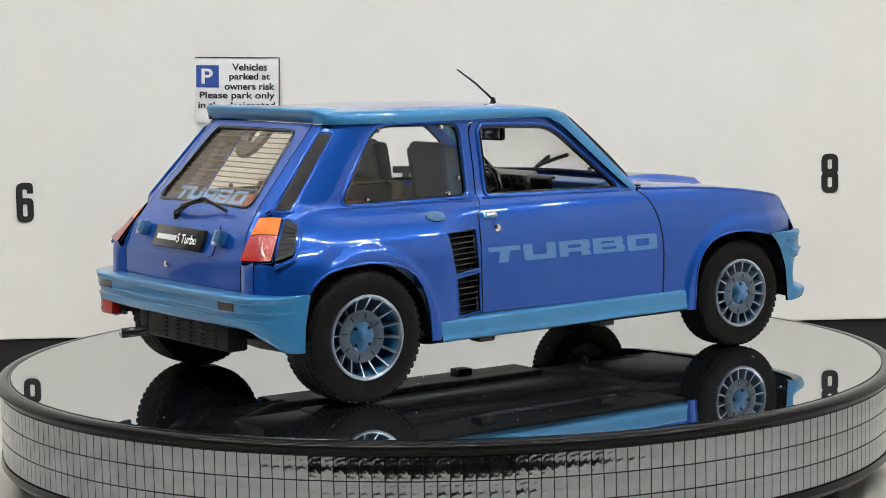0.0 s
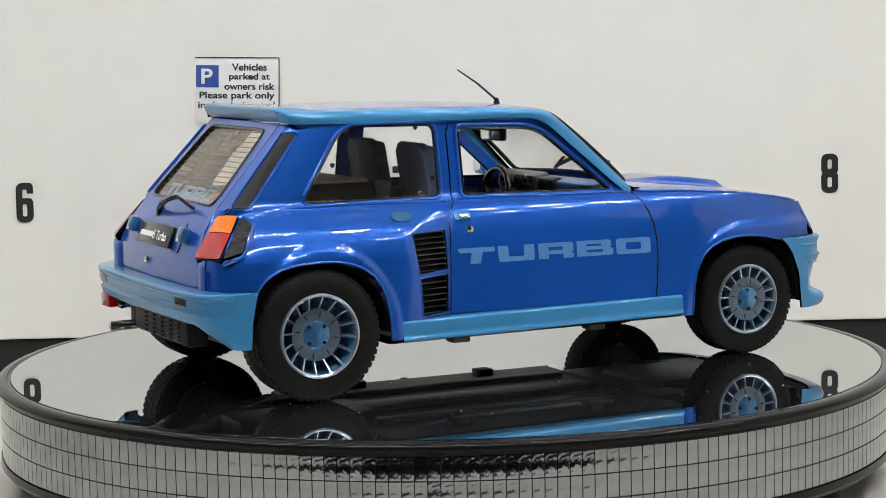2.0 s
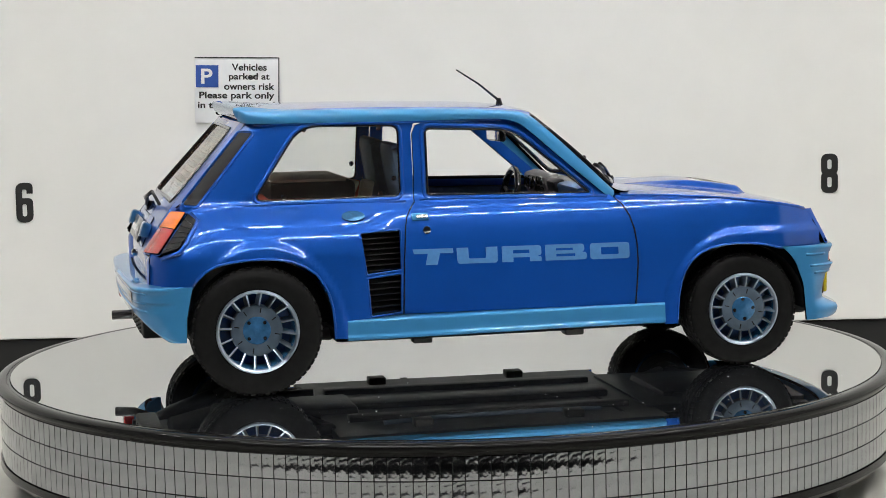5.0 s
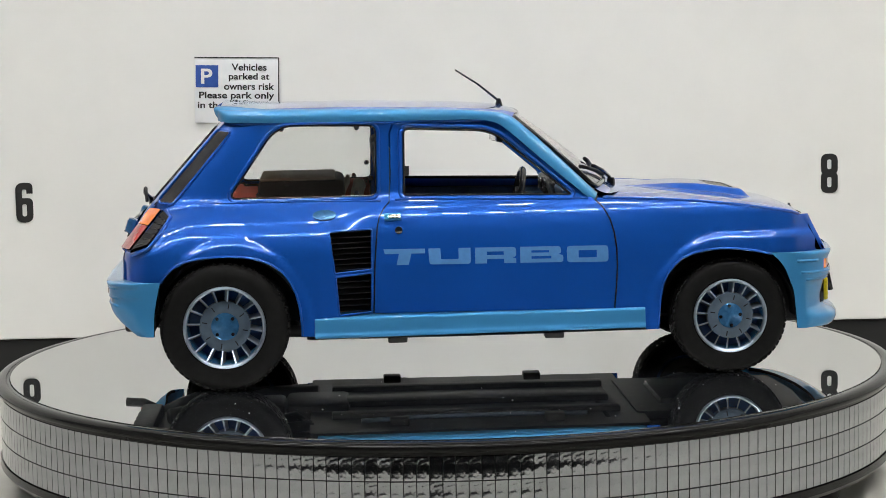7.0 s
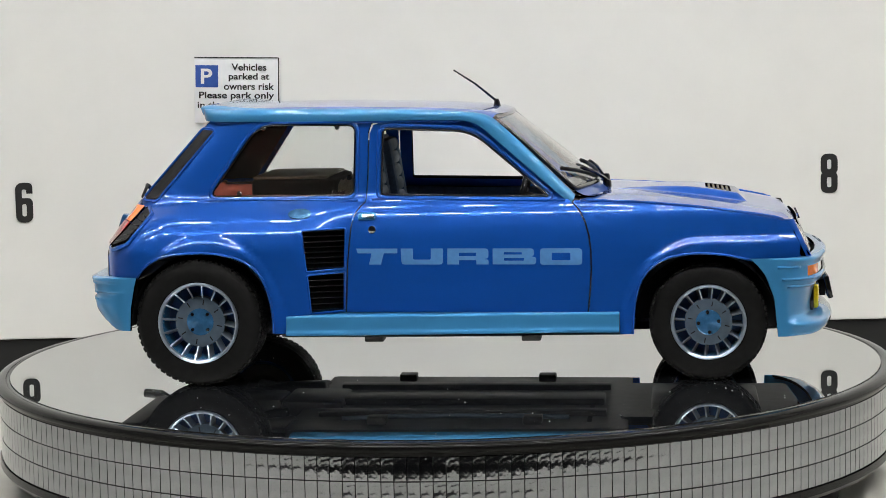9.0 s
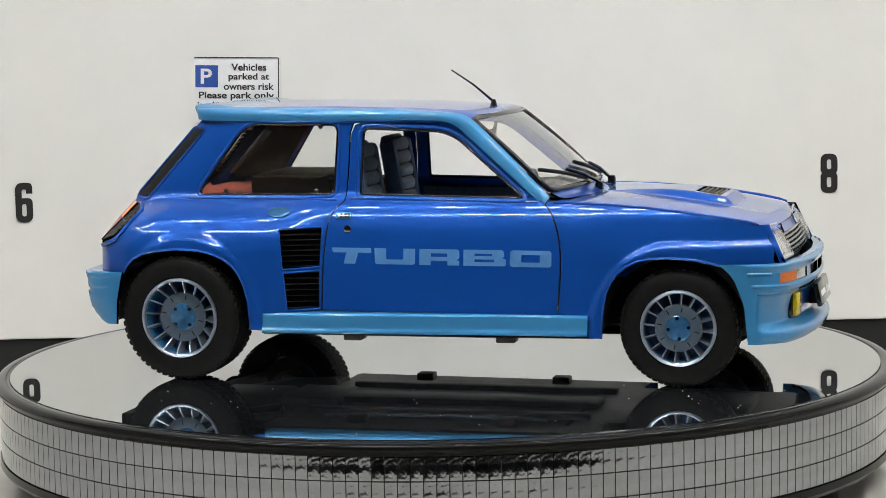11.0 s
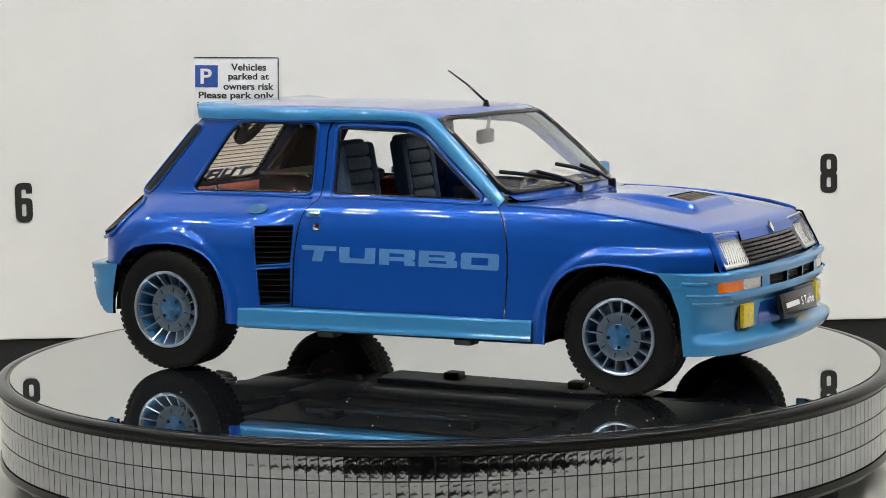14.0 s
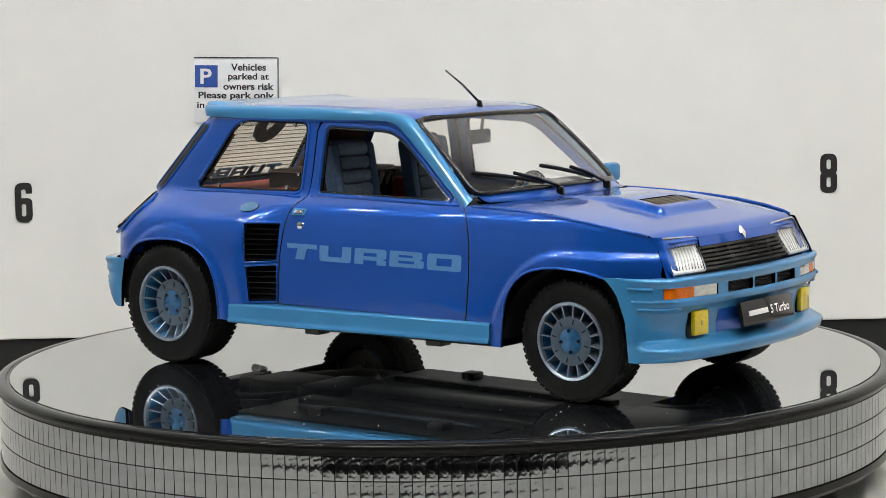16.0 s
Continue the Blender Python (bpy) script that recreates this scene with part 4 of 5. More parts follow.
# grille
sheet("grille", [(-21.6, 39.0), (21.6, 39.0), (23.2, 32.9), (-23.2, 32.9)], nose_f, BLACK, car, step=3, depth=1, out=(1, 0, 0), lift=-1.2, label="black grille with horizontal slats")
for k in range(6):
    z = 33.5 + 1.0 * k
    v, f = [], []
    ys = np.linspace(-22.0, 22.0, 15)
    for y in ys:
        x = nose_f(y, z)[0]
        v += [sh((x - 1.2, y, z - 0.28)), sh((x - 0.15, y, z - 0.36)), sh((x - 0.15, y, z + 0.30)), sh((x - 1.2, y, z + 0.28))]
    for i in range(14):
        for j in range(4):
            f.append((4 * i + j, 4 * i + (j + 1) % 4, 4 * i + 4 + (j + 1) % 4, 4 * i + 4 + j))
    from_lists("slat", v, f, GLOSSY_BLACK, car, "", False)
for y in (-14, -7, 0, 7, 14):
    tube("grille_bar", [sh(Vector(nose_f(y, z)) - Vector((0.7, 0, 0))) for z in (33.2, 38.6)], 0.3, BLACK, car, 6)
sheet("bonnet_lip", [(-20.6, 41.2), (20.6, 41.2), (21.4, 38.9), (-21.4, 38.9)], nose_f, BLUE, car, step=2, depth=0.8, out=(1, 0, 0), lift=0.05)
tube("bonnet_edge", [sh(hood_f(hood_front(y) - 0.6, y)) for y in np.linspace(-33, 33, 23)], 0.4, BLUE, car, 8)
# badge: a plain lozenge
v = [sh((98.45 + dx - 0.42 * b, 0.8 + a, 40.7 + b)) for dx in (0.2, 0.75) for a, b in ((0, 1.5), (1.1, 0), (0, -1.5), (-1.1, 0))]
from_lists("badge", v, [(4, 5, 6, 7), (0, 1, 5, 4), (1, 2, 6, 5), (2, 3, 7, 6), (3, 0, 4, 7)], CHROME, car, "plain chrome lozenge badge", False)
# front plate
pl = box("front_plate", (106.6, -1.2 + CAR_Y, 21.5), (1.4, 28.0, 6.2), GLOSSY_BLACK, car, 0.3, (0, -12, 0), "black plate with white bars")
PLATE_F = Matrix(((0, -0.2, 0.98, 0.10753), (1, 0, 0, -0.0012), (0, 0.98, 0.2, 0.0216), (0, 0, 0, 1)))
bars("plate_bar", ((-10.6, 10.2),), (107.45, -1.2 + CAR_Y, 20.9), (0, 1, 0), (-0.2, 0, 0.98), 1.3, PRINT_WHITE, pl)
text_mesh("lettering", "5 Turbo", 2.2, PRINT_WHITE, pl, PLATE_F @ Matrix.Translation((0.0056, 0, 0.0003)), 10.4, 0.02)
box("plate_bracket", (104.9, -1.2 + CAR_Y, 20.8), (2.5, 16, 4.5), BLACK, car, 0.3)

# scoop grille
sheet("scoop_floor", rounded([(73.2, -10, 0.3), (80.8, -11.5, 0.3), (80.8, 11.5, 0.3), (73.2, 10, 0.3)], 1), hood_f, BLACK, car, step=3, depth=0.4, out=(0, 0, 1), lift=-1.2)
for k in range(5):
    x = 74.6 + 1.25 * k
    # warm brown in the black slat colour imitates yellowish highlights
    tube("scoop_slat", [sh(Vector(hood_f(x, y)) - Vector((0, 0, 0.35))) for y in (-10, -5, 0, 5, 10)], 0.36, material("black_slat_with_glint", (0.06, 0.05, 0.03), 0.35), car, 6)
# cowl and wipers
sheet("cowl", [(43.2 - 6 * (y / 34) ** 2, y) for y in np.linspace(-33, 33, 12)] + [(49.4 - 6 * (y / 34) ** 2, y) for y in np.linspace(33, -33, 12)], lambda x, y: (x, y, 48.7 - 0.02 * (x - 44)), BLUE, car, step=4, depth=0.6, out=(0, 0, 1))
def scuttle_f(y, v):
    a = Vector(screen_f(y, 0.0)) + Vector((0.2, 0, -0.5))
    b = Vector((49.2 - 6 * (y / 34) ** 2, y, 48.75))
    return tuple(a.lerp(b, v) - Vector((0, 0, 0.5 * math.sin(math.pi * v))))


sheet("scuttle", [(-33.5, 0), (33.5, 0), (33.5, 1), (-33.5, 1)], scuttle_f, BLUE, car, step=(4, 0.25), depth=0.5, out=(0.3, 0, 1))
for py, ty in ((-5.4, -31.6), (20.0, -4.5)):
    w = lathe("wiper", [(0.01, 51.3), (0.9, 51.1), (1.2, 50.4), (1.2, 48.4)], GLOSSY_BLACK, car, at=(46.4 - 0.003 * py * py, py + CAR_Y, 0), n=12, label="black windscreen wiper")
    a = Vector(screen_f(py, 0.0)) + Vector((2.2, 0, 0.1))
    mid = Vector(screen_f((py + ty) / 2, 0.16)) + Vector((1.1, 0, 1.1))
    end = Vector(screen_f(ty, 0.23)) + Vector((0.6, 0, 0.7))
    st = Vector(screen_f(py - 4, 0.03)) + Vector((0.7, 0, 0.6))
    tube("arm", [sh(a), sh(a.lerp(mid, 0.5) + Vector((0.2, 0, 0.35))), sh(mid)], 0.55, GLOSSY_BLACK, w, 6)
    tube("blade", [sh(st), sh(st.lerp(end, 0.33) + Vector((0.3, 0, 0.25))), sh(st.lerp(end, 0.66) + Vector((0.3, 0, 0.25))), sh(end)], 0.58, BLACK, w, 6)

# aerial on the roof
b = lathe("aerial", [(0.01, 74.4), (0.5, 74.3), (0.75, 73.6), (1.1, 72.4), (1.2, 71.6)], GLOSSY_BLACK, car, at=(15.3, 0.3, -0.4), n=14, label="black whip aerial on the roof")
tube("rod", [(15.1, 0.3, 73.4), (9.4, 0.5, 78.1), (3.1, 0.7, 82.2)], 0.36, GLOSSY_BLACK, b, 8, r2=0.22)

# wing mirror on the far door
m = box("wing_mirror", (31.4, 43.6 + CAR_Y, 51.6), (3.4, 6.8, 5.4), SKY, car, 1.2, None, "light blue wing mirror")
box("mirror_stem", (31.4, 39.5 + CAR_Y, 49.8), (1.6, 6.0, 2.0), SKY, m, 0.4)
box("mirror_glass", (29.7, 44.0 + CAR_Y, 52.0), (0.3, 5.2, 3.6), CHROME, m, 0.1)


# ---- sides ----
def letters(u0, v0, sx, sz):
    """Wide square-cut letters T U R B O as outlines with holes, in a field of 60 by 4.3."""
    L = []
    L.append(([(0, 0), (11, 0), (11, -1.25), (7.4, -1.25), (6.6, -4.2), (3.4, -4.2), (4.1, -1.25), (0.4, -1.25)], []))
    L.append((rounded([(11.9, 0, 0), (15.1, 0, 0), (15.2, -2.9, 0.4), (19.9, -2.9, 0.4), (19.9, 0, 0), (23.1, 0, 0), (23.1, -4.2, 0.8), (12.1, -4.2, 0.8)], 3), []))
    L.append((rounded([(24.3, 0, 0), (35.2, 0, 0.9), (35.2, -2.5, 0.7), (34.2, -2.75, 0.2), (35.2, -3.0, 0.3), (35.2, -4.2, 0), (32.0, -4.2, 0), (32.0, -3.05, 0.3), (27.4, -3.05, 0), (27.4, -4.2, 0), (24.3, -4.2, 0)], 3),
              [[(27.4, -1.1), (31.9, -1.1), (31.9, -2.0), (27.4, -2.0)]]))
    L.append((rounded([(36.3, 0, 0), (47.2, 0, 0.9), (47.2, -1.8, 0.3), (46.5, -2.05, 0.2), (47.8, -2.4, 0.4), (47.8, -4.2, 0.8), (36.3, -4.2, 0)], 3),
              [[(39.3, -1.0), (44.0, -1.0), (44.0, -1.6), (39.3, -1.6)], [(39.3, -2.5), (44.6, -2.5), (44.6, -3.2), (39.3, -3.2)]]))
    L.append((rounded([(48.8, 0, 0.9), (59.9, 0, 0.9), (59.9, -4.3, 0.9), (48.8, -4.3, 0.9)], 4), [rounded([(51.9, -1.15, 0.2), (56.8, -1.15, 0.2), (56.8, -3.1, 0.2), (51.9, -3.1, 0.2)], 2)]))
    return [([(u0 + a * sx, v0 + b * sz) for a, b in o], [[(u0 + a * sx, v0 + b * sz) for a, b in h] for h in hs]) for o, hs in L]


PILLAR_VENT = rounded([(-62.5, 67.7, 0.6), (-59.4, 67.5, 0.6), (-74.9, 49.3, 0.6), (-78.4, 49.5, 0.6)], 3)


def grown_loop(loop, d):
    """The outline pushed outwards by d."""
    pts = [Vector(q) for i, q in enumerate(loop) if (Vector(q) - Vector(loop[i - 1])).length > 0.05]
    area = sum(pts[i - 1].x * pts[i].y - pts[i].x * pts[i - 1].y for i in range(len(pts)))
    turn = 1 if area > 0 else -1
    res = []
    for i, q in enumerate(pts):
        t = (pts[(i + 1) % len(pts)] - pts[i - 1]).normalized()
        res.append((q.x + turn * t.y * d, q.y - turn * t.x * d))
    return res


def side_fittings(s, door):
    f, out = side_f(s), (0, s, 0)
    if s < 0:
        for o, hs in letters(-19.3, 36.2, 1.0, 1.0):
            o2 = [(u, v - 0.009 * (u + 19.3)) for u, v in o]
            hs2 = [[(u, v - 0.009 * (u + 19.3)) for u, v in h] for h in hs]
            sheet("letter", o2, f, DECAL, door, holes=hs2, step=3, depth=0.05, out=out, lift=0.12, label="pale blue printed letter")
    else:
        for o, hs in letters(-19.3, 36.2, 1.0, 1.0):
            sheet("letter", [(20.6 - u - 0.1, v) for u, v in o][::-1], f, DECAL, door, holes=[[(20.5 - u, v) for u, v in h] for h in hs], step=3, depth=0.05, out=out, lift=0.12, label="pale blue printed letter")
    # handle and lock
    y = s * half_width(-16.6, 44.9) + CAR_Y
    h = box("door_handle", (-16.6, y + s * 0.3, 44.6), (4.6, 0.8, 2.2), SKY, door, 0.4, (s * 35, 0, 0), "light blue door handle")
    box("grip", (-16.2, y + s * 0.85, 44.7), (3.2, 0.5, 1.1), CHROME, h, 0.2, (s * 35, 0, 0))
    lathe("lock", [(0.01, s * 0.6), (0.5, s * 0.6), (1.0, s * 0.45), (1.15, 0)], CHROME, door, at=(-15.1, s * half_width(-15.1, 41.1) + CAR_Y, 41.1), axis="y", n=16, label="chrome door lock")
    for arch in (ARCH_R, ARCH_F):
        tube("arch_lip", [sh(f(u, v)) for u, v in arch], 0.34, BLUE, car, 6)
    # rolled panel edges
    tube("wing_edge", [sh(f(u, v)) for u, v in ((40, 47.9), (45, 47.75), (55, 47.35), (65, 46.65), (75, 45.65), (85, 44.15), (91, 43.05), (93.2, 42.35))], 0.45, BLUE, car, 8)
    tube("belt_edge", [sh(f(u, v)) for u, v in ((-15.8, 48.7), (0, 48.6), (15, 48.4), (36, 47.9))], 0.4, BLUE, door, 8)
    tube("shoulder_edge", [sh(f(u, v)) for u, v in ((-76, 48.6), (-62, 48.9), (-48, 48.9), (-34, 48.8), (-19.5, 48.4))], 0.4, BLUE, car, 8)
    tube("shut_line", [sh(f(u + 0.17, v)) for u, v in DOOR_FRONT], 0.24, GLOSSY_BLACK, door, 6)
    tube("shut_line", [sh(f(u - 0.15, v)) for u, v in DOOR_REAR], 0.22, GLOSSY_BLACK, door, 6)
    # fuel flap
    cx, cz = -34.6, 45.3
    sheet("fuel_flap", [(cx + 3.1 * math.cos(t), cz + 1.2 * math.sin(t)) for t in np.linspace(0, 6.283, 20)[:-1]], f, PALE, car, step=2, depth=0.6, out=out, lift=0.3, label="light blue oval filler flap")
    # air vents with slats
    for k, vent in enumerate((VENT_A, VENT_B)):
        zs = [q[1] for q in vent]
        z0, z1 = min(zs), max(zs)
        grown = [(u + (0.6 if u > -27 else -0.6), v + (0.5 if v > (z0 + z1) / 2 else -0.5)) for u, v in vent]
        ve = sheet("side_vent", grown, f, BLACK, car, step=3, depth=0.5, out=out, lift=-2.4, label="black slatted side air vent")
        n = 8 if k == 0 else 7
        for i in range(n):
            z = z0 + 0.9 + (z1 - z0 - 1.4) * i / (n - 1)
            left = np.interp(z, (19.3, 41.3), (-31.3, -33.6)) + (0.15 if k else 0.2)
            v, fc = [], []
            xs = np.linspace(left, -22.5, 5)
            for x in xs:
                w = half_width(x, z)
                v += [sh((x, s * (w - 0.25), z + 0.16)), sh((x, s * (w - 0.35), z - 0.16)), sh((x, s * (w - 2.0), z - 0.75)), sh((x, s * (w - 2.0), z - 0.4))]
            for a in range(4):
                for b in range(4):
                    fc.append((4 * a + b, 4 * a + (b + 1) % 4, 4 * a + 4 + (b + 1) % 4, 4 * a + 4 + b))
            from_lists("vent_slat", v, fc, GLOSSY_BLACK, ve, "", False)
        loop = [sh(f(u, v)) for u, v in vent]
        tube("vent_edge", loop, 0.28, BLUE, car, 6, True)
    # black panel on the rear pillar
    sheet("pillar_vent", PILLAR_VENT, f, BLACK, car, step=2, depth=0.3, out=out, lift=0.15, label="matt black pillar vent")
    # quarter window
    p = sheet("quarter_window", QUARTER_WIN, f, QUARTER_PANE, car, step=5, depth=0.4, out=out, lift=-0.5, label="clear quarter window pane")
    p.visible_shadow = False
    tube("window_seal", [sh(f(u, v)) for u, v in QUARTER_WIN], 0.26, GLOSSY_BLACK, p, 6, True, "black window seal")
    tube("window_lip", [sh(f(u, v)) for u, v in grown_loop(QUARTER_WIN, 0.8)], 0.5, BLUE, car, 8, True)
    tube("window_lip", [sh(f(u, v)) for u, v in grown_loop(DOOR_WIN, 1.0)], 0.55, BLUE, door, 8, True)
    tube("pillar_lip", [sh(f(u, v)) for u, v in grown_loop(PILLAR_VENT, 0.5)], 0.3, BLUE, car, 6, True)
    for u, v in ((-45.6, 68.0), (-25.5, 68.0), (-22.1, 54.5), (-52.0, 50.6), (-26.0, 50.6), (-58.4, 53.4)):
        w = half_width(u, v)
        lathe("window_clip", [(0.01, s * 0.5), (0.55, s * 0.45), (0.75, 0)], CHROME, p, at=(u, s * (w - 0.3) + CAR_Y, v), axis="y", n=10)
    tube("door_seal", [sh(f(u, v)) for u, v in DOOR_WIN], 0.32, GLOSSY_BLACK, door, 6, True, "black door window seal")
    # drip moulding under the rail
    tube("gutter", [sh((x, s * (half_width(x, 69.2) + 0.5), z)) for x, z in ((-59, 69.6), (-40, 69.4), (-20, 69.3), (0, 69.3), (8, 69.2))], 0.35, BLUE, car, 6)
    # tail lamp
    cs = [(-80.7, s * 30.0, 47.3), (-77.2, s * 35.4, 47.3), (-85.4, s * 43.4, 37.1), (-88.6, s * 32.9, 36.8)]
    t = quad("tail_lamp", cs, BLUE, car, 0.5, 2.0, 0.35, (-1, s * 0.6, 0.3), label="tail lamp with orange and red lenses", rad=0.04)
    quad("orange_lens", cs, ORANGE, t, 0.6, 1.5, 0.95, (-1, s * 0.6, 0.3), label="orange tail lamp lens", u0=0.04, u1=0.975, v0=0.03, v1=0.42, rad=0.03)
    quad("red_lens", cs, RED, t, 0.6, 1.5, 0.95, (-1, s * 0.6, 0.3), label="red tail lamp lens", u0=0.04, u1=0.975, v0=0.435, v1=0.975, rad=0.03)
    # black louvres outboard of the lamp
    cl = [(-77.0, s * 36.0, 46.8), (-75.4, s * 39.4, 45.4), (-80.6, s * 45.6, 38.8), (-85.0, s * 43.8, 37.4)]
    lv = quad("louvre", cl, BLACK, car, 0.0, 0.8, 0.75, (-0.5, s, 0.2), label="black louvre beside the tail lamp", rad=0.1)
    a, b, c2, d = (Vector(q) for q in cl)
    for i in range(6):
        k = 0.12 + 0.15 * i
        p0, p1 = a.lerp(d, k), b.lerp(c2, k)
        tube("louvre_slat", [sh(p0 + Vector((-0.45, s * 0.6, 0.15))), sh(p1 + Vector((-0.45, s * 0.6, 0.15)))], 0.22, GLOSSY_BLACK, lv, 6)
    # raised body lip round the louvre
    lip = [a + Vector((0.4, s * 0.2, 0.5)), b + Vector((0.2, s * 0.2, 0.3)), b.lerp(c2, 0.3) + Vector((0.5, s * 1.0, 0.2)), b.lerp(c2, 0.7) + Vector((0.4, s * 0.9, -0.2)), c2 + Vector((-0.2, s * 0.2, -0.7)), d + Vector((-0.2, 0, -0.9))]
    tube("louvre_lip", [sh(q) for q in lip], 0.6, BLUE, car, 8)


side_fittings(-1, right_door)
side_fittings(1, left_door)

# ---- tail ----
tube("rear_window_seal", [sh(gate_f(y, z)) for y, z in REAR_WIN], 0.5, GLOSSY_BLACK, car, 6, True, "black rear window seal")
HEAT = material("brown_heating_line", (0.16, 0.10, 0.05), 0.5)
for i in range(13):
    z = 52.4 + 1.25 * i
    w = np.interp(z, (49.6, 68.3), (24.0, 20.0))
    tube("heating_line", [sh(Vector(gate_f(y, z)) + Vector((0.9, 0, 0))) for y in np.linspace(-w, w, 5)], 0.15, HEAT, car, 4)
for o, hs in letters(0, 0, 1.0, 1.0):
    def g(p):
        return (18.0 - p[0] * 0.60, 53.7 + p[1] * 0.75)
    sheet("rear_letter", [g(q) for q in o], gate_f, DECAL, car, holes=[[g(q) for q in h] for h in hs], step=4, depth=0.05, out=(-1, 0, 0.4), lift=-0.95, label="pale blue letter on the rear window")
v = []
loop = [(-6.0, 69.0), (-5.8, 65.5), (-4.6, 62.9), (-2.2, 61.6), (0, 61.3), (2.2, 61.6), (4.6, 62.9), (5.8, 65.5), (6.0, 69.0)]
inner = [(-2.6, 69.0), (-2.4, 66.6), (-1.6, 65.2), (-0.7, 64.6), (0, 64.5), (0.7, 64.6), (1.6, 65.2), (2.4, 66.6), (2.6, 69.0)]
sheet("window_mount", loop + inner[::-1], lambda y, z: (GATE(z) + 1.6, y, z), COVER, car, step=2, depth=1.2, out=(-1, 0, 0.4), label="dark U shaped moulding inside the rear window")
wp = lathe("rear_wiper", [(0.01, 1.2), (1.0, 1.0), (1.3, 0), (1.3, -1.5)], GLOSSY_BLACK, car, at=sh((-83.6, 8.0, 46.6)), axis="z", n=12, label="black rear wiper")
tube("arm", [sh((-84.0, 8.0, 47.0)), sh((-85.4, 2, 49.2)), sh((-84.3, -7.5, 51.2))], 0.6, GLOSSY_BLACK, wp, 6)
tube("blade", [sh((-85.0, 6, 46.8)), sh((-85.0, -1.0, 49.6)), sh((-84.2, -7.8, 51.3)), sh((-83.2, -17.5, 48.6))], 0.45, BLACK, wp, 6)
rp = box("rear_plate", (-87.9, -0.3 + CAR_Y, 40.9), (1.0, 26.5, 5.9), GLOSSY_BLACK, car, 0.4, (0, 22, 0), "black plate with white bars")
bars("plate_bar", ((-10.6, 10.2),), (-88.75, -0.3 + CAR_Y, 40.2), (0, -1, 0), (0.37, 0, 0.93), 1.4, PRINT_WHITE, rp)
PLATE_R = Matrix(((0, 0.37, -0.93, -0.0885), (-1, 0, 0, -0.0003), (0, 0.93, 0.37, 0.0409), (0, 0, 0, 1)))
text_mesh("lettering", "5 Turbo", 2.5, PRINT_WHITE, rp, PLATE_R @ Matrix.Translation((0.0056, 0, 0.0003)), 10.4, 0.02)
sheet("plate_recess", rounded([(-18, 37.2, 1.5), (16.5, 37.2, 1.5), (16, 44.8, 1.5), (-17.5, 44.8, 1.5)], 3), gate_f, BLUE, car, step=3, depth=0.3, out=(-1, 0, 0.4), lift=0.35)
for y in (-20.6, 20.6):
    pod = box("plate_lamp", (-87.3, y + CAR_Y, 42.2), (2.8, 4.0, 4.2), PALE, car, 0.9, (0, 20, 0), "light blue number plate lamp pod")
    box("lamp_face", (-88.7, y + CAR_Y, 41.5), (0.6, 2.4, 2.0), CHROME, pod, 0.4, (0, 20, 0))
lathe("gate_lock", [(0.01, -0.7), (0.6, -0.7), (0.95, -0.4), (1.0, 0.3)], CHROME, car, at=sh((-88.9, 5.0, 33.6)), axis="x", n=16, label="chrome tailgate lock")
# rubbing strips and dark reflectors on the rear bumper
for v in (1.85, 3.45, 4.55):
    tube("ridge", [sh(rear_bumper_f(t, v)) for t in np.linspace(-0.82, 0.82, 33)], 0.36, SKY, car, 6)
for t0, t1 in ((-0.68, -0.575), (0.60, 0.76)):
    o = rounded([(t0, 2.0, 0.01), (t1, 2.0, 0.01), (t1, 3.5, 0.01), (t0, 3.5, 0.01)], 2)
    sheet("reflector", o, rear_bumper_f, GLOSSY_BLACK, car, step=(0.05, 0.5), depth=0.4, out=(-1, 0, 0), lift=0.2, label="dark bumper reflector")
fg = box("rear_fog_lamp", (-90.2, 36 + CAR_Y, 19.6), (3.2, 7.0, 4.0), RED, car, 0.7, None, "red rear fog lamp under the bumper")
box("bracket", (-88.6, 31.0 + CAR_Y, 19.8), (1.5, 3.5, 2.5), BLACK, fg, 0.3)
mf = box("silencer", (-86.4, -5.5 + CAR_Y, 17.0), (6.0, 43, 6.6), BLACK, car, 0.8, (0, 0, 0), "black ribbed exhaust silencer")
for i in range(5):
    for j in range(5):
        box("rib", (-89.5, -20.0 + 6.6 * i + CAR_Y, 14.8 + 1.15 * j), (0.6, 3.2, 0.5), BLACK, mf, 0.1)
tube("tailpipe", [sh((-85, 15, 15.2)), sh((-89.5, 20.5, 14.2)), sh((-94.6, 21.5, 14.0))], 1.35, GLOSSY_BLACK, mf, 14, label="metal tailpipe")
tube("pipe_bore", [sh((-94.4, 21.5, 14.0)), sh((-94.75, 21.5, 14.0))], 1.1, CHROME, mf, 12)
box("hanger", (-88.0, 19.5 + CAR_Y, 17.6), (1.4, 4.6, 6.4), BLACK, mf, 0.3)


# ---- wheel arches and floor ----
def liner(x, r0, s, zc, y0, y1):
    v, f = [], []
    n = 20
    for i in range(n + 1):
        a = math.pi * (0.0 + 1.0 * i / n)
        for yy in (y0, y1):
            v.append(sh((x + r0 * math.cos(a), s * yy, zc + r0 * math.sin(a))))
    for i in range(n):
        f.append((2 * i, 2 * i + 1, 2 * i + 3, 2 * i + 2))
    k = len(v)
    v.append(sh((x, s * y0, zc)))
    for i in range(n):
        f.append((2 * i, 2 * i + 2, k))
    from_lists("arch_liner", v, f, BLACK, car, "black wheel arch liner")


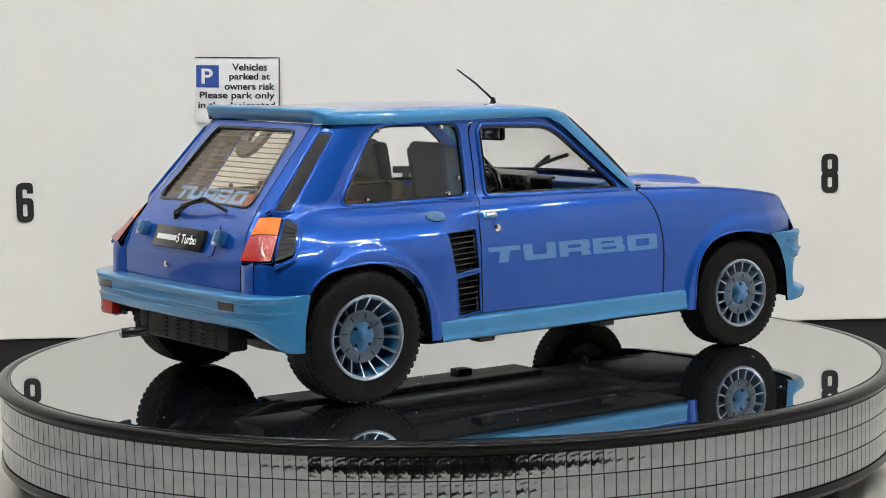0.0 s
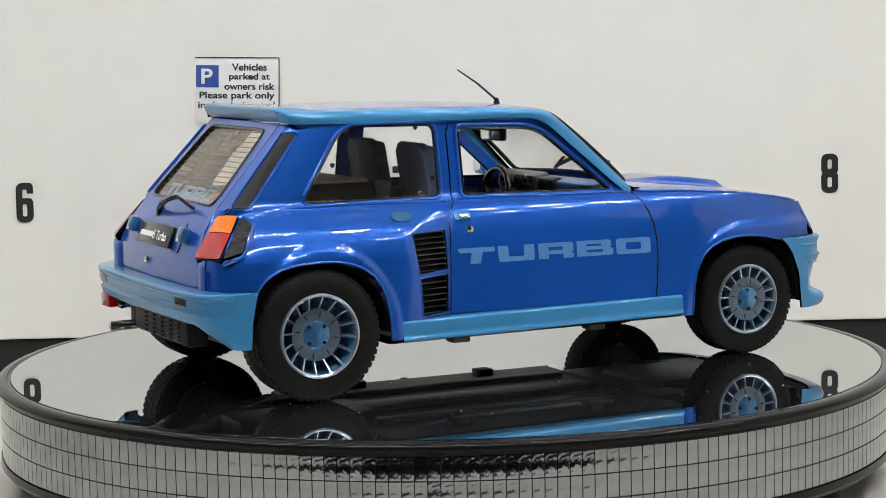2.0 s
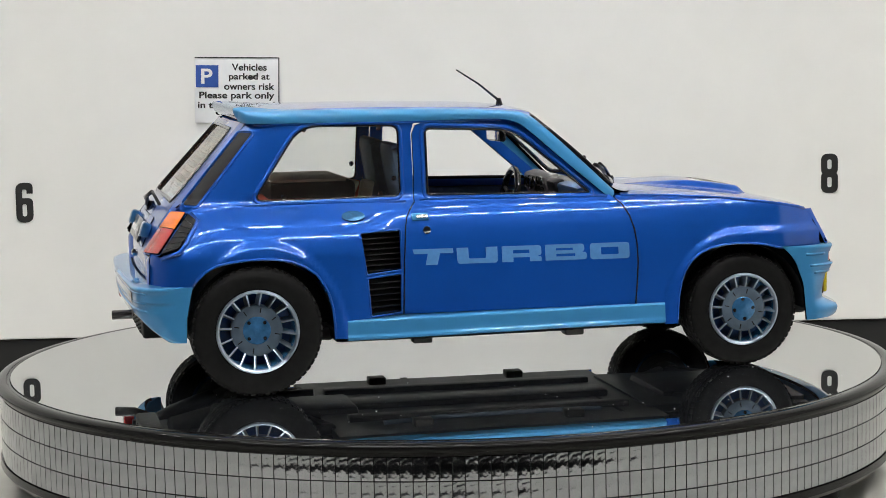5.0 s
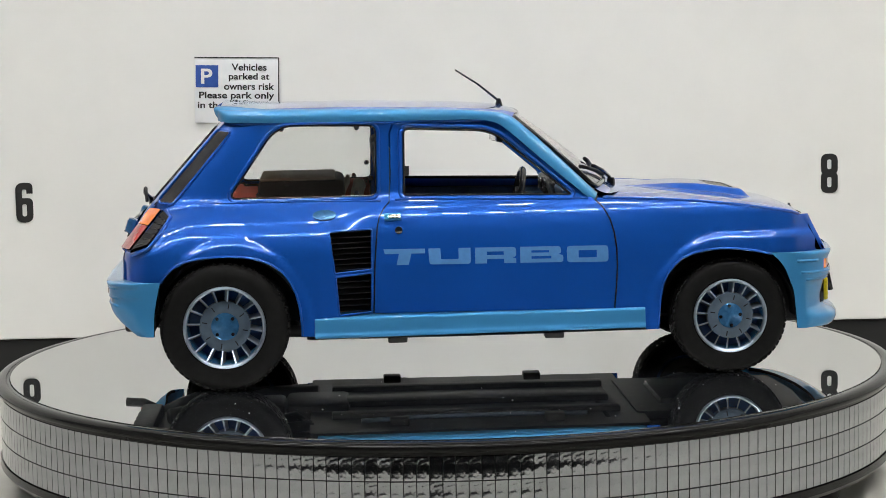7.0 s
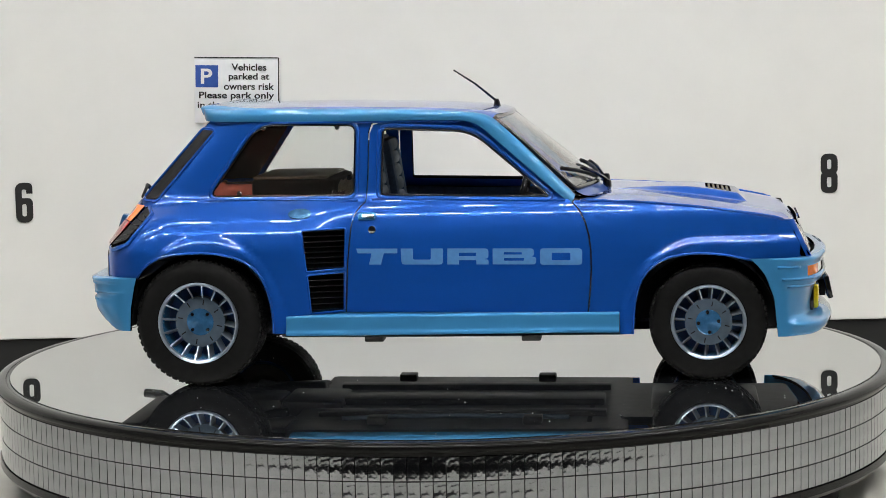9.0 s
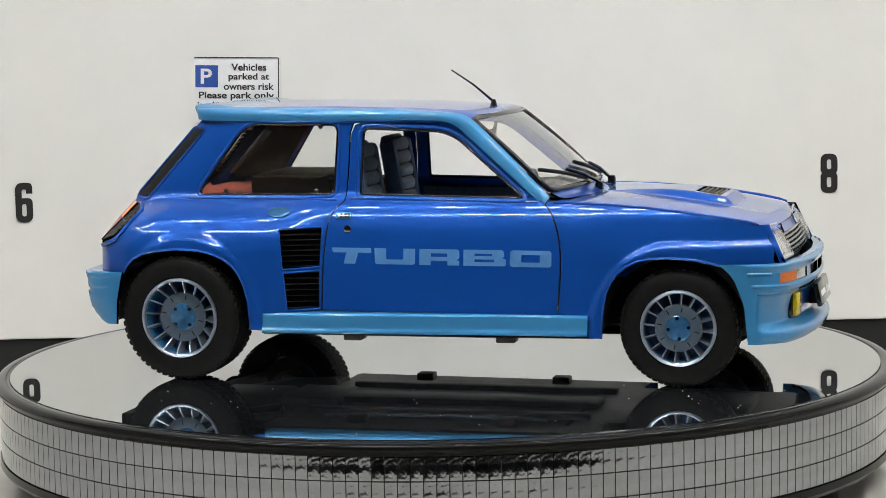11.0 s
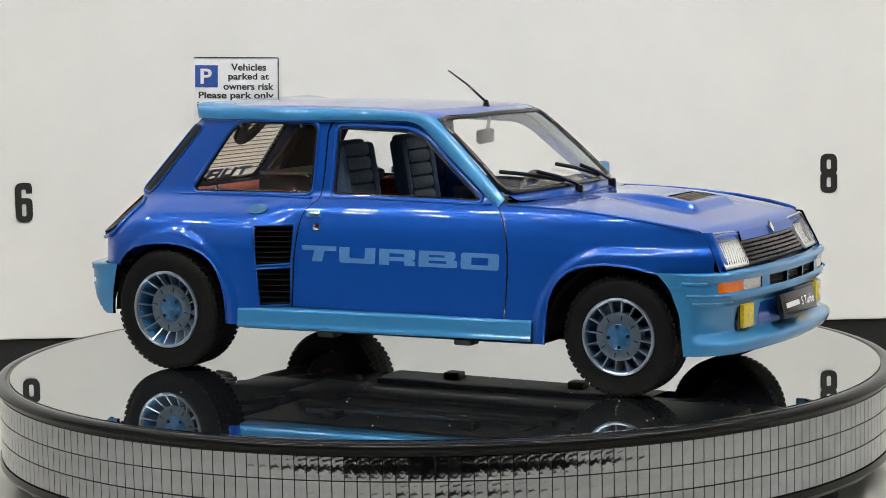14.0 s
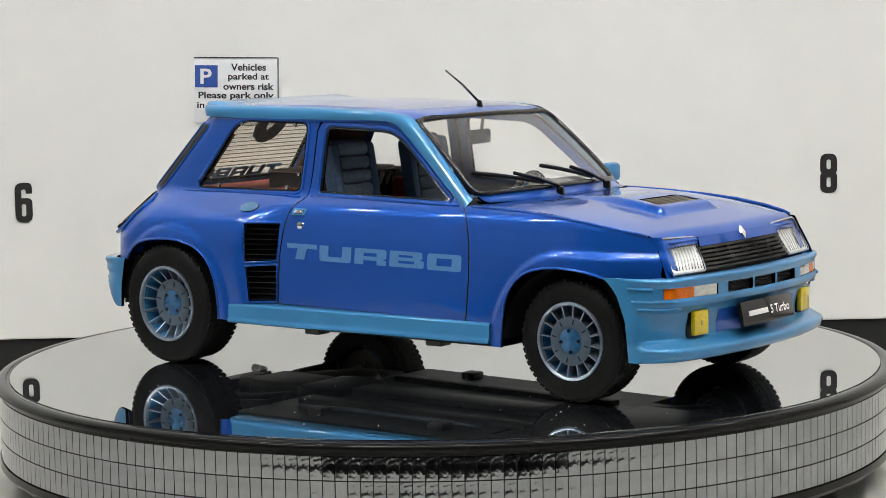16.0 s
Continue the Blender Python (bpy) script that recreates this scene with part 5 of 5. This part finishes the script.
for s in (-1, 1):
    liner(-60.2, 19.6, s, 16.2, 30.0, 47.0)
    liner(72.6, 19.0, s, 15.0, 29.5, 44.3)

pan = new("chassis")
pan.parent = car
pan["label"] = "grey black plastic underbody"
sheet("floor_pan", rounded([(-40, -44, 1), (52, -43.5, 1), (52, 43.5, 1), (-40, 44, 1)], 1), lambda x, y: (x, y, 12.6), CHASSIS, pan, step=20, depth=2.2, out=(0, 0, -1))
sheet("front_pan", rounded([(50, -29, 1), (97, -29, 1), (99, 0, 1), (97, 29, 1), (50, 29, 1)], 1), lambda x, y: (x, y, 12.0), CHASSIS, pan, step=20, depth=2.2, out=(0, 0, -1))
sheet("rear_pan", rounded([(-84, -29.5, 1), (-38, -29.5, 1), (-38, 29.5, 1), (-84, 29.5, 1)], 1), lambda x, y: (x, y, 17), CHASSIS, pan, step=20, depth=2.2, out=(0, 0, -1))
for x in (-15.8, 26.5):
    for y in (-36, 36):
        box("jack_pad", (x, y + CAR_Y, 11.4), (5.2, 5, 2.2), CHASSIS, pan, 0.4)
for y in (-22, 22):
    box("floor_rail", (6, y + CAR_Y, 11.9), (80, 5, 1.8), CHASSIS, pan, 0.5)
box("tunnel", (2, CAR_Y, 11.9), (86, 12, 2.2), CHASSIS, pan, 0.8)
tube("brake_pipe", [sh((-26, -33, 11.6)), sh((-10, -31, 11.3)), sh((24, -31, 11.3)), sh((36, -30, 11.8))], 0.7, HUB, pan, 8, label="grey pipe under the floor")
tube("exhaust", [sh((-38, 15, 12)), sh((-50, 18, 12.5)), sh((-66, 10, 14)), sh((-80, 0, 15))], 2.6, CHASSIS, pan, 12)
box("gearbox", (-58, CAR_Y, 14), (22, 17, 7), CHASSIS, pan, 1.6)
box("sump", (-38, CAR_Y, 13), (18, 22, 5), CHASSIS, pan, 1.4)
tube("rear_axle", [sh((-61.4, -38, 15.8)), sh((-61.4, 38, 15.8))], 1.8, CHASSIS, pan, 12)
tube("front_axle", [sh((73.3, -36, 14.4)), sh((73.3, 36, 14.4))], 1.6, CHASSIS, pan, 12)
for s in (-1, 1):
    tube("rear_arm", [sh((-61, s * 34, 13.5)), sh((-44, s * 16, 13)), sh((-40, s * 30, 13)), sh((-61, s * 34, 14.5))], 1.7, CHASSIS, pan, 10)
    tube("damper", [sh((-66, s * 30, 12.5)), sh((-78, s * 24, 15.5)), sh((-84, s * 22, 18))], 2.2, CHASSIS, pan, 12)
    tube("front_arm", [sh((73, s * 34, 12.6)), sh((62, s * 18, 12.2)), sh((84, s * 18, 12.2)), sh((73, s * 34, 12.8))], 1.6, CHASSIS, pan, 10)
    lathe("brake_disc", [(0.01, 0), (6.0, 0), (6.4, s * 0.6), (3.0, s * 1.6), (0.01, s * 1.8)], CHASSIS, pan, at=sh((73.3, s * 32, 15.7)), axis="y", n=28)
box("sub_frame", (73, CAR_Y, 12.0), (30, 34, 3.4), CHASSIS, pan, 1.2)

# ---- cabin ----
tub = new("cabin")
tub.parent = car
tub["label"] = "red carpeted cabin with dark rear engine cover"
sheet("carpet", [(-38, -38), (40, -40), (40, 40), (-38, 38)], lambda x, y: (x, y, 14.4), CARPET, tub, step=30, depth=0.5, out=(0, 0, 1))
box("bulkhead", (41.5, CAR_Y, 29), (1.5, 66, 33), BLACK, tub, 0.3)
for s in (-1, 1):
    sheet("door_card", rounded([(-19, 17, 1), (39, 17, 1), (36, 47.6, 1), (-16, 48.4, 1)], 2), side_f(s), SEAT_SIDE, tub, step=6, depth=0.5, out=(0, -s, 0), lift=2.2)
    sheet("pillar_trim", rounded([(-76.5, 50.2, 1), (-61.0, 50.4, 1), (-48.5, 68.6, 1), (-62.0, 68.6, 1)], 2), side_f(s), COVER, tub, step=4, depth=0.4, out=(0, -s, 0), lift=1.6)
    box("rear_side_trim", (-46, s * 31.5 + CAR_Y, 45.5), (50, 0.8, 7), COVER, tub, 0.3)
    box("bumper_core", (-83, s * 22, 24.5), (9, 44, 8), BLACK, pan, 0.4)
    box("nose_core", (91.5, s * 17, 22), (11, 34, 18), BLACK, pan, 0.4)
box("rear_shelf", (-58, CAR_Y, 47.4), (36, 60, 2.0), CARPET, tub, 0.6, label="red carpeted rear shelf")
box("engine_cover", (-41, 3 + CAR_Y, 45.5), (24, 34, 15), COVER, tub, 1.5, label="dark engine cover")
box("cover_trim", (-42, 3 + CAR_Y, 53.2), (21, 33, 0.9), TAN, tub, 0.4, label="tan strip on the engine cover")
for i in range(9):
    box("cover_rib", (-29.2, -10 + 3.2 * i + CAR_Y, 49.0), (1.0, 1.3, 7.0), TAN, tub, 0.3, (0, 25, 0))
box("wheel_box", (-26, 22 + CAR_Y, 46.6), (9, 14, 7.4), CARPET, tub, 1.2, label="red carpeted box")
box("tan_pad", (-25.4, -8 + CAR_Y, 48.6), (3.4, 5, 8.0), TAN, tub, 0.8, (0, 12, 0))
for s in (-1, 1):
    box("rear_head_trim", (-66, s * 22 + CAR_Y, 58), (1.2, 5, 17), COVER, tub, 0.4, (0, 42, 0))


def seat(y):
    st = new("seat")
    st.parent = car
    st["label"] = "blue grey ribbed bucket seat"
    yy = y + CAR_Y
    box("base", (-7, yy, 27), (26, 21, 10), SEAT_SIDE, st, 2.5)
    for k in range(5):
        box("cushion_roll", (3.5 - 4.3 * k, yy, 33.0), (4.5, 14, 3.2), SEAT, st, 1.4)
    for d in (-9.6, 9.6):
        box("seat_bolster", (-6, yy + d, 33), (24, 3.6, 6), SEAT_SIDE, st, 1.6)
    for d in (-8.6, 8.6):
        box("back_bolster", (-16.4, yy + d * 0.93, 46), (5.0, 3.4, 33), SEAT_SIDE, st, 1.7, (0, -9, 0))
    box("back_shell", (-17.6, yy, 47.5), (3.0, 16.0, 32), SEAT_SIDE, st, 1.4, (0, -9, 0))
    for k in range(8):
        z = 33.5 + 3.85 * k
        box("back_roll", (-14.2 - 0.158 * (z - 34), yy, z), (4.4, 13.4, 4.1), SEAT, st, 1.5, (0, -9, 0))
    return st


seat(-17.4)
seat(17.2)
dash = box("dashboard", (35.5, CAR_Y, 46.4), (8.5, 66, 6.4), DASH, car, 1.2, (0, -12, 0), "grey dashboard with round dials")
box("binnacle", (31.6, 15 + CAR_Y, 48.2), (5, 25, 6.5), DASH, dash, 1.2, (0, -14, 0))
box("centre_panel", (31.4, -2.5 + CAR_Y, 47.6), (3.4, 9, 5.6), BLACK, dash, 0.6, (0, -14, 0))
box("passenger_panel", (32.2, -19 + CAR_Y, 47.6), (4.0, 23, 5.0), SKY_DARK, dash, 0.8, (0, -10, 0), "blue passenger side panel")
for y, z, r in ((24, 48.2, 1.7), (19.5, 48.2, 2.2), (14, 48.2, 2.2), (9.4, 49.4, 1.3), (9.4, 46.6, 1.3), (5.6, 49.4, 1.2), (5.6, 46.6, 1.2)):
    lathe("dial", [(0.01, -0.25), (r - 0.35, -0.25), (r - 0.1, -0.6), (r, 0.5)], GLOSSY_BLACK, dash, at=sh((29.0, y, z)), axis="x", n=20)
sw = new("steering_wheel")
sw.parent = car
sw["label"] = "black steering wheel"
ring = [sh((21.4 + 1.6 * math.sin(t), 15 + 8.6 * math.cos(t), 44.6 + 8.0 * math.sin(t))) for t in np.linspace(0, 2 * math.pi, 33)[:-1]]
tube("ring", ring, 0.95, GLOSSY_BLACK, sw, 10, True)
for t in (0.3, 2.84, -1.57):
    tube("spoke", [sh((21.8, 15, 44.6)), sh((21.4 + 1.6 * math.sin(t), 15 + 8.6 * math.cos(t), 44.6 + 8.0 * math.sin(t)))], 0.6, BLACK, sw, 8)
lathe("boss", [(0.01, -1.0), (1.8, -0.8), (2.0, 0.6), (1.2, 4.0), (1.0, 8)], GLOSSY_BLACK, sw, at=sh((21.6, 15, 44.6)), axis="x", n=18)
im = box("interior_mirror", (14.6, 0.9 + CAR_Y, 63.6), (1.8, 11.5, 4.0), GLOSSY_BLACK, car, 0.8, (0, 0, 8), "black interior mirror")
box("glass", (13.6, 0.9 + CAR_Y, 63.6), (0.3, 10.2, 3.0), CHROME, im, 0.1, (0, 0, 8))
tube("stalk", [sh((15.2, 0.9, 65.2)), sh((16.2, 0.9, 70.6))], 0.5, GLOSSY_BLACK, im, 8)
sheet("headliner", [(-58, -28.5), (14, -28.5), (14, 28.5), (-58, 28.5)], lambda x, y: (x, y, ROOF_C(x) - 3.2 - 1.0 * (y / 30) ** 2), COVER, tub, step=6, depth=0.3, out=(0, 0, -1))


# ---- mirror foil tiles round the turntable's edge ----
N_TILE, ROWS = 263, ((-3.45, -9.09), (-9.23, -14.97), (-15.11, -20.81))


def tile_lists(rd):
    """One tile about its own centre; outward is -y."""
    w, h = 1.445, 2.83
    b = 0.05
    v = [(-w, 0.1, -h), (w, 0.1, -h), (w, 0.1, h), (-w, 0.1, h), (-w + b, -0.25, -h + b), (w - b, -0.25, -h + b), (w - b, -0.25, h - b), (-w + b, -0.25, h - b)]
    f = [(4, 5, 6, 7), (0, 1, 5, 4), (1, 2, 6, 5), (2, 3, 7, 6), (3, 0, 4, 7)]
    return v, f


rd = random.Random(11)
tv, tf = tile_lists(rd)
tile_mesh = bpy.data.meshes.new("tile")
tile_mesh.from_pydata([tuple(c * MM for c in q) for q in tv], [], tf)
tile_mesh.materials.append(TILE)
rest_v, rest_f = [], []
for i in range(N_TILE):
    a = 2 * math.pi * i / N_TILE
    turn = math.atan2(math.sin(a), math.cos(a))
    near = abs(turn) < math.radians(68)
    for z0, z1 in ROWS:
        m = Matrix.Rotation(a, 4, "Z") @ Matrix.Translation((0, -R_BAND * MM, (z0 + z1) / 2 * MM)) @ Euler((rd.gauss(0, 0.004), rd.gauss(0, 0.003), rd.gauss(0, 0.006))).to_matrix().to_4x4()
        if near:
            ob = new("tile", tile_mesh)
            ob.parent = drum
            ob.matrix_basis = m
        else:
            k = len(rest_v)
            rest_v += [tuple(m @ Vector([c * MM for c in q]) / MM) for q in tv]
            rest_f += [tuple(j + k for j in q) for q in tf]
tagged(from_lists("tiles_beyond", rest_v, rest_f, TILE, drum, "", False), kind="stuff")


# ---- the body narrows towards the nose ----
def narrow():
    wheels = {o for w in car.children if w.name.startswith(("rear_wheel", "front_wheel")) for o in (w, *w.children_recursive)}
    for ob in car.children_recursive:
        if ob.type != "MESH" or ob in wheels:
            continue
        for v in ob.data.vertices:
            v.co.x += 0.00108
            v.co.y *= 1 + (0.0005 - (v.co.x + 0.088) * 0.024) / 0.045


narrow()


# ---- what moves ----
def motions():
    times = [0.5 * i for i in range(33)]
    stand = pose(0, CAR_OFF * MM, 0, 0, 0, CAR_SKEW)
    walk(car, [(t, pose(0, 0, 0, 0, 0, YAW0 + RATE * t) @ stand) for t in times])
    walk(turntable, [(t, pose(0, 0, 0, 0, 0, YAW0 + RATE * t)) for t in times])


motions()
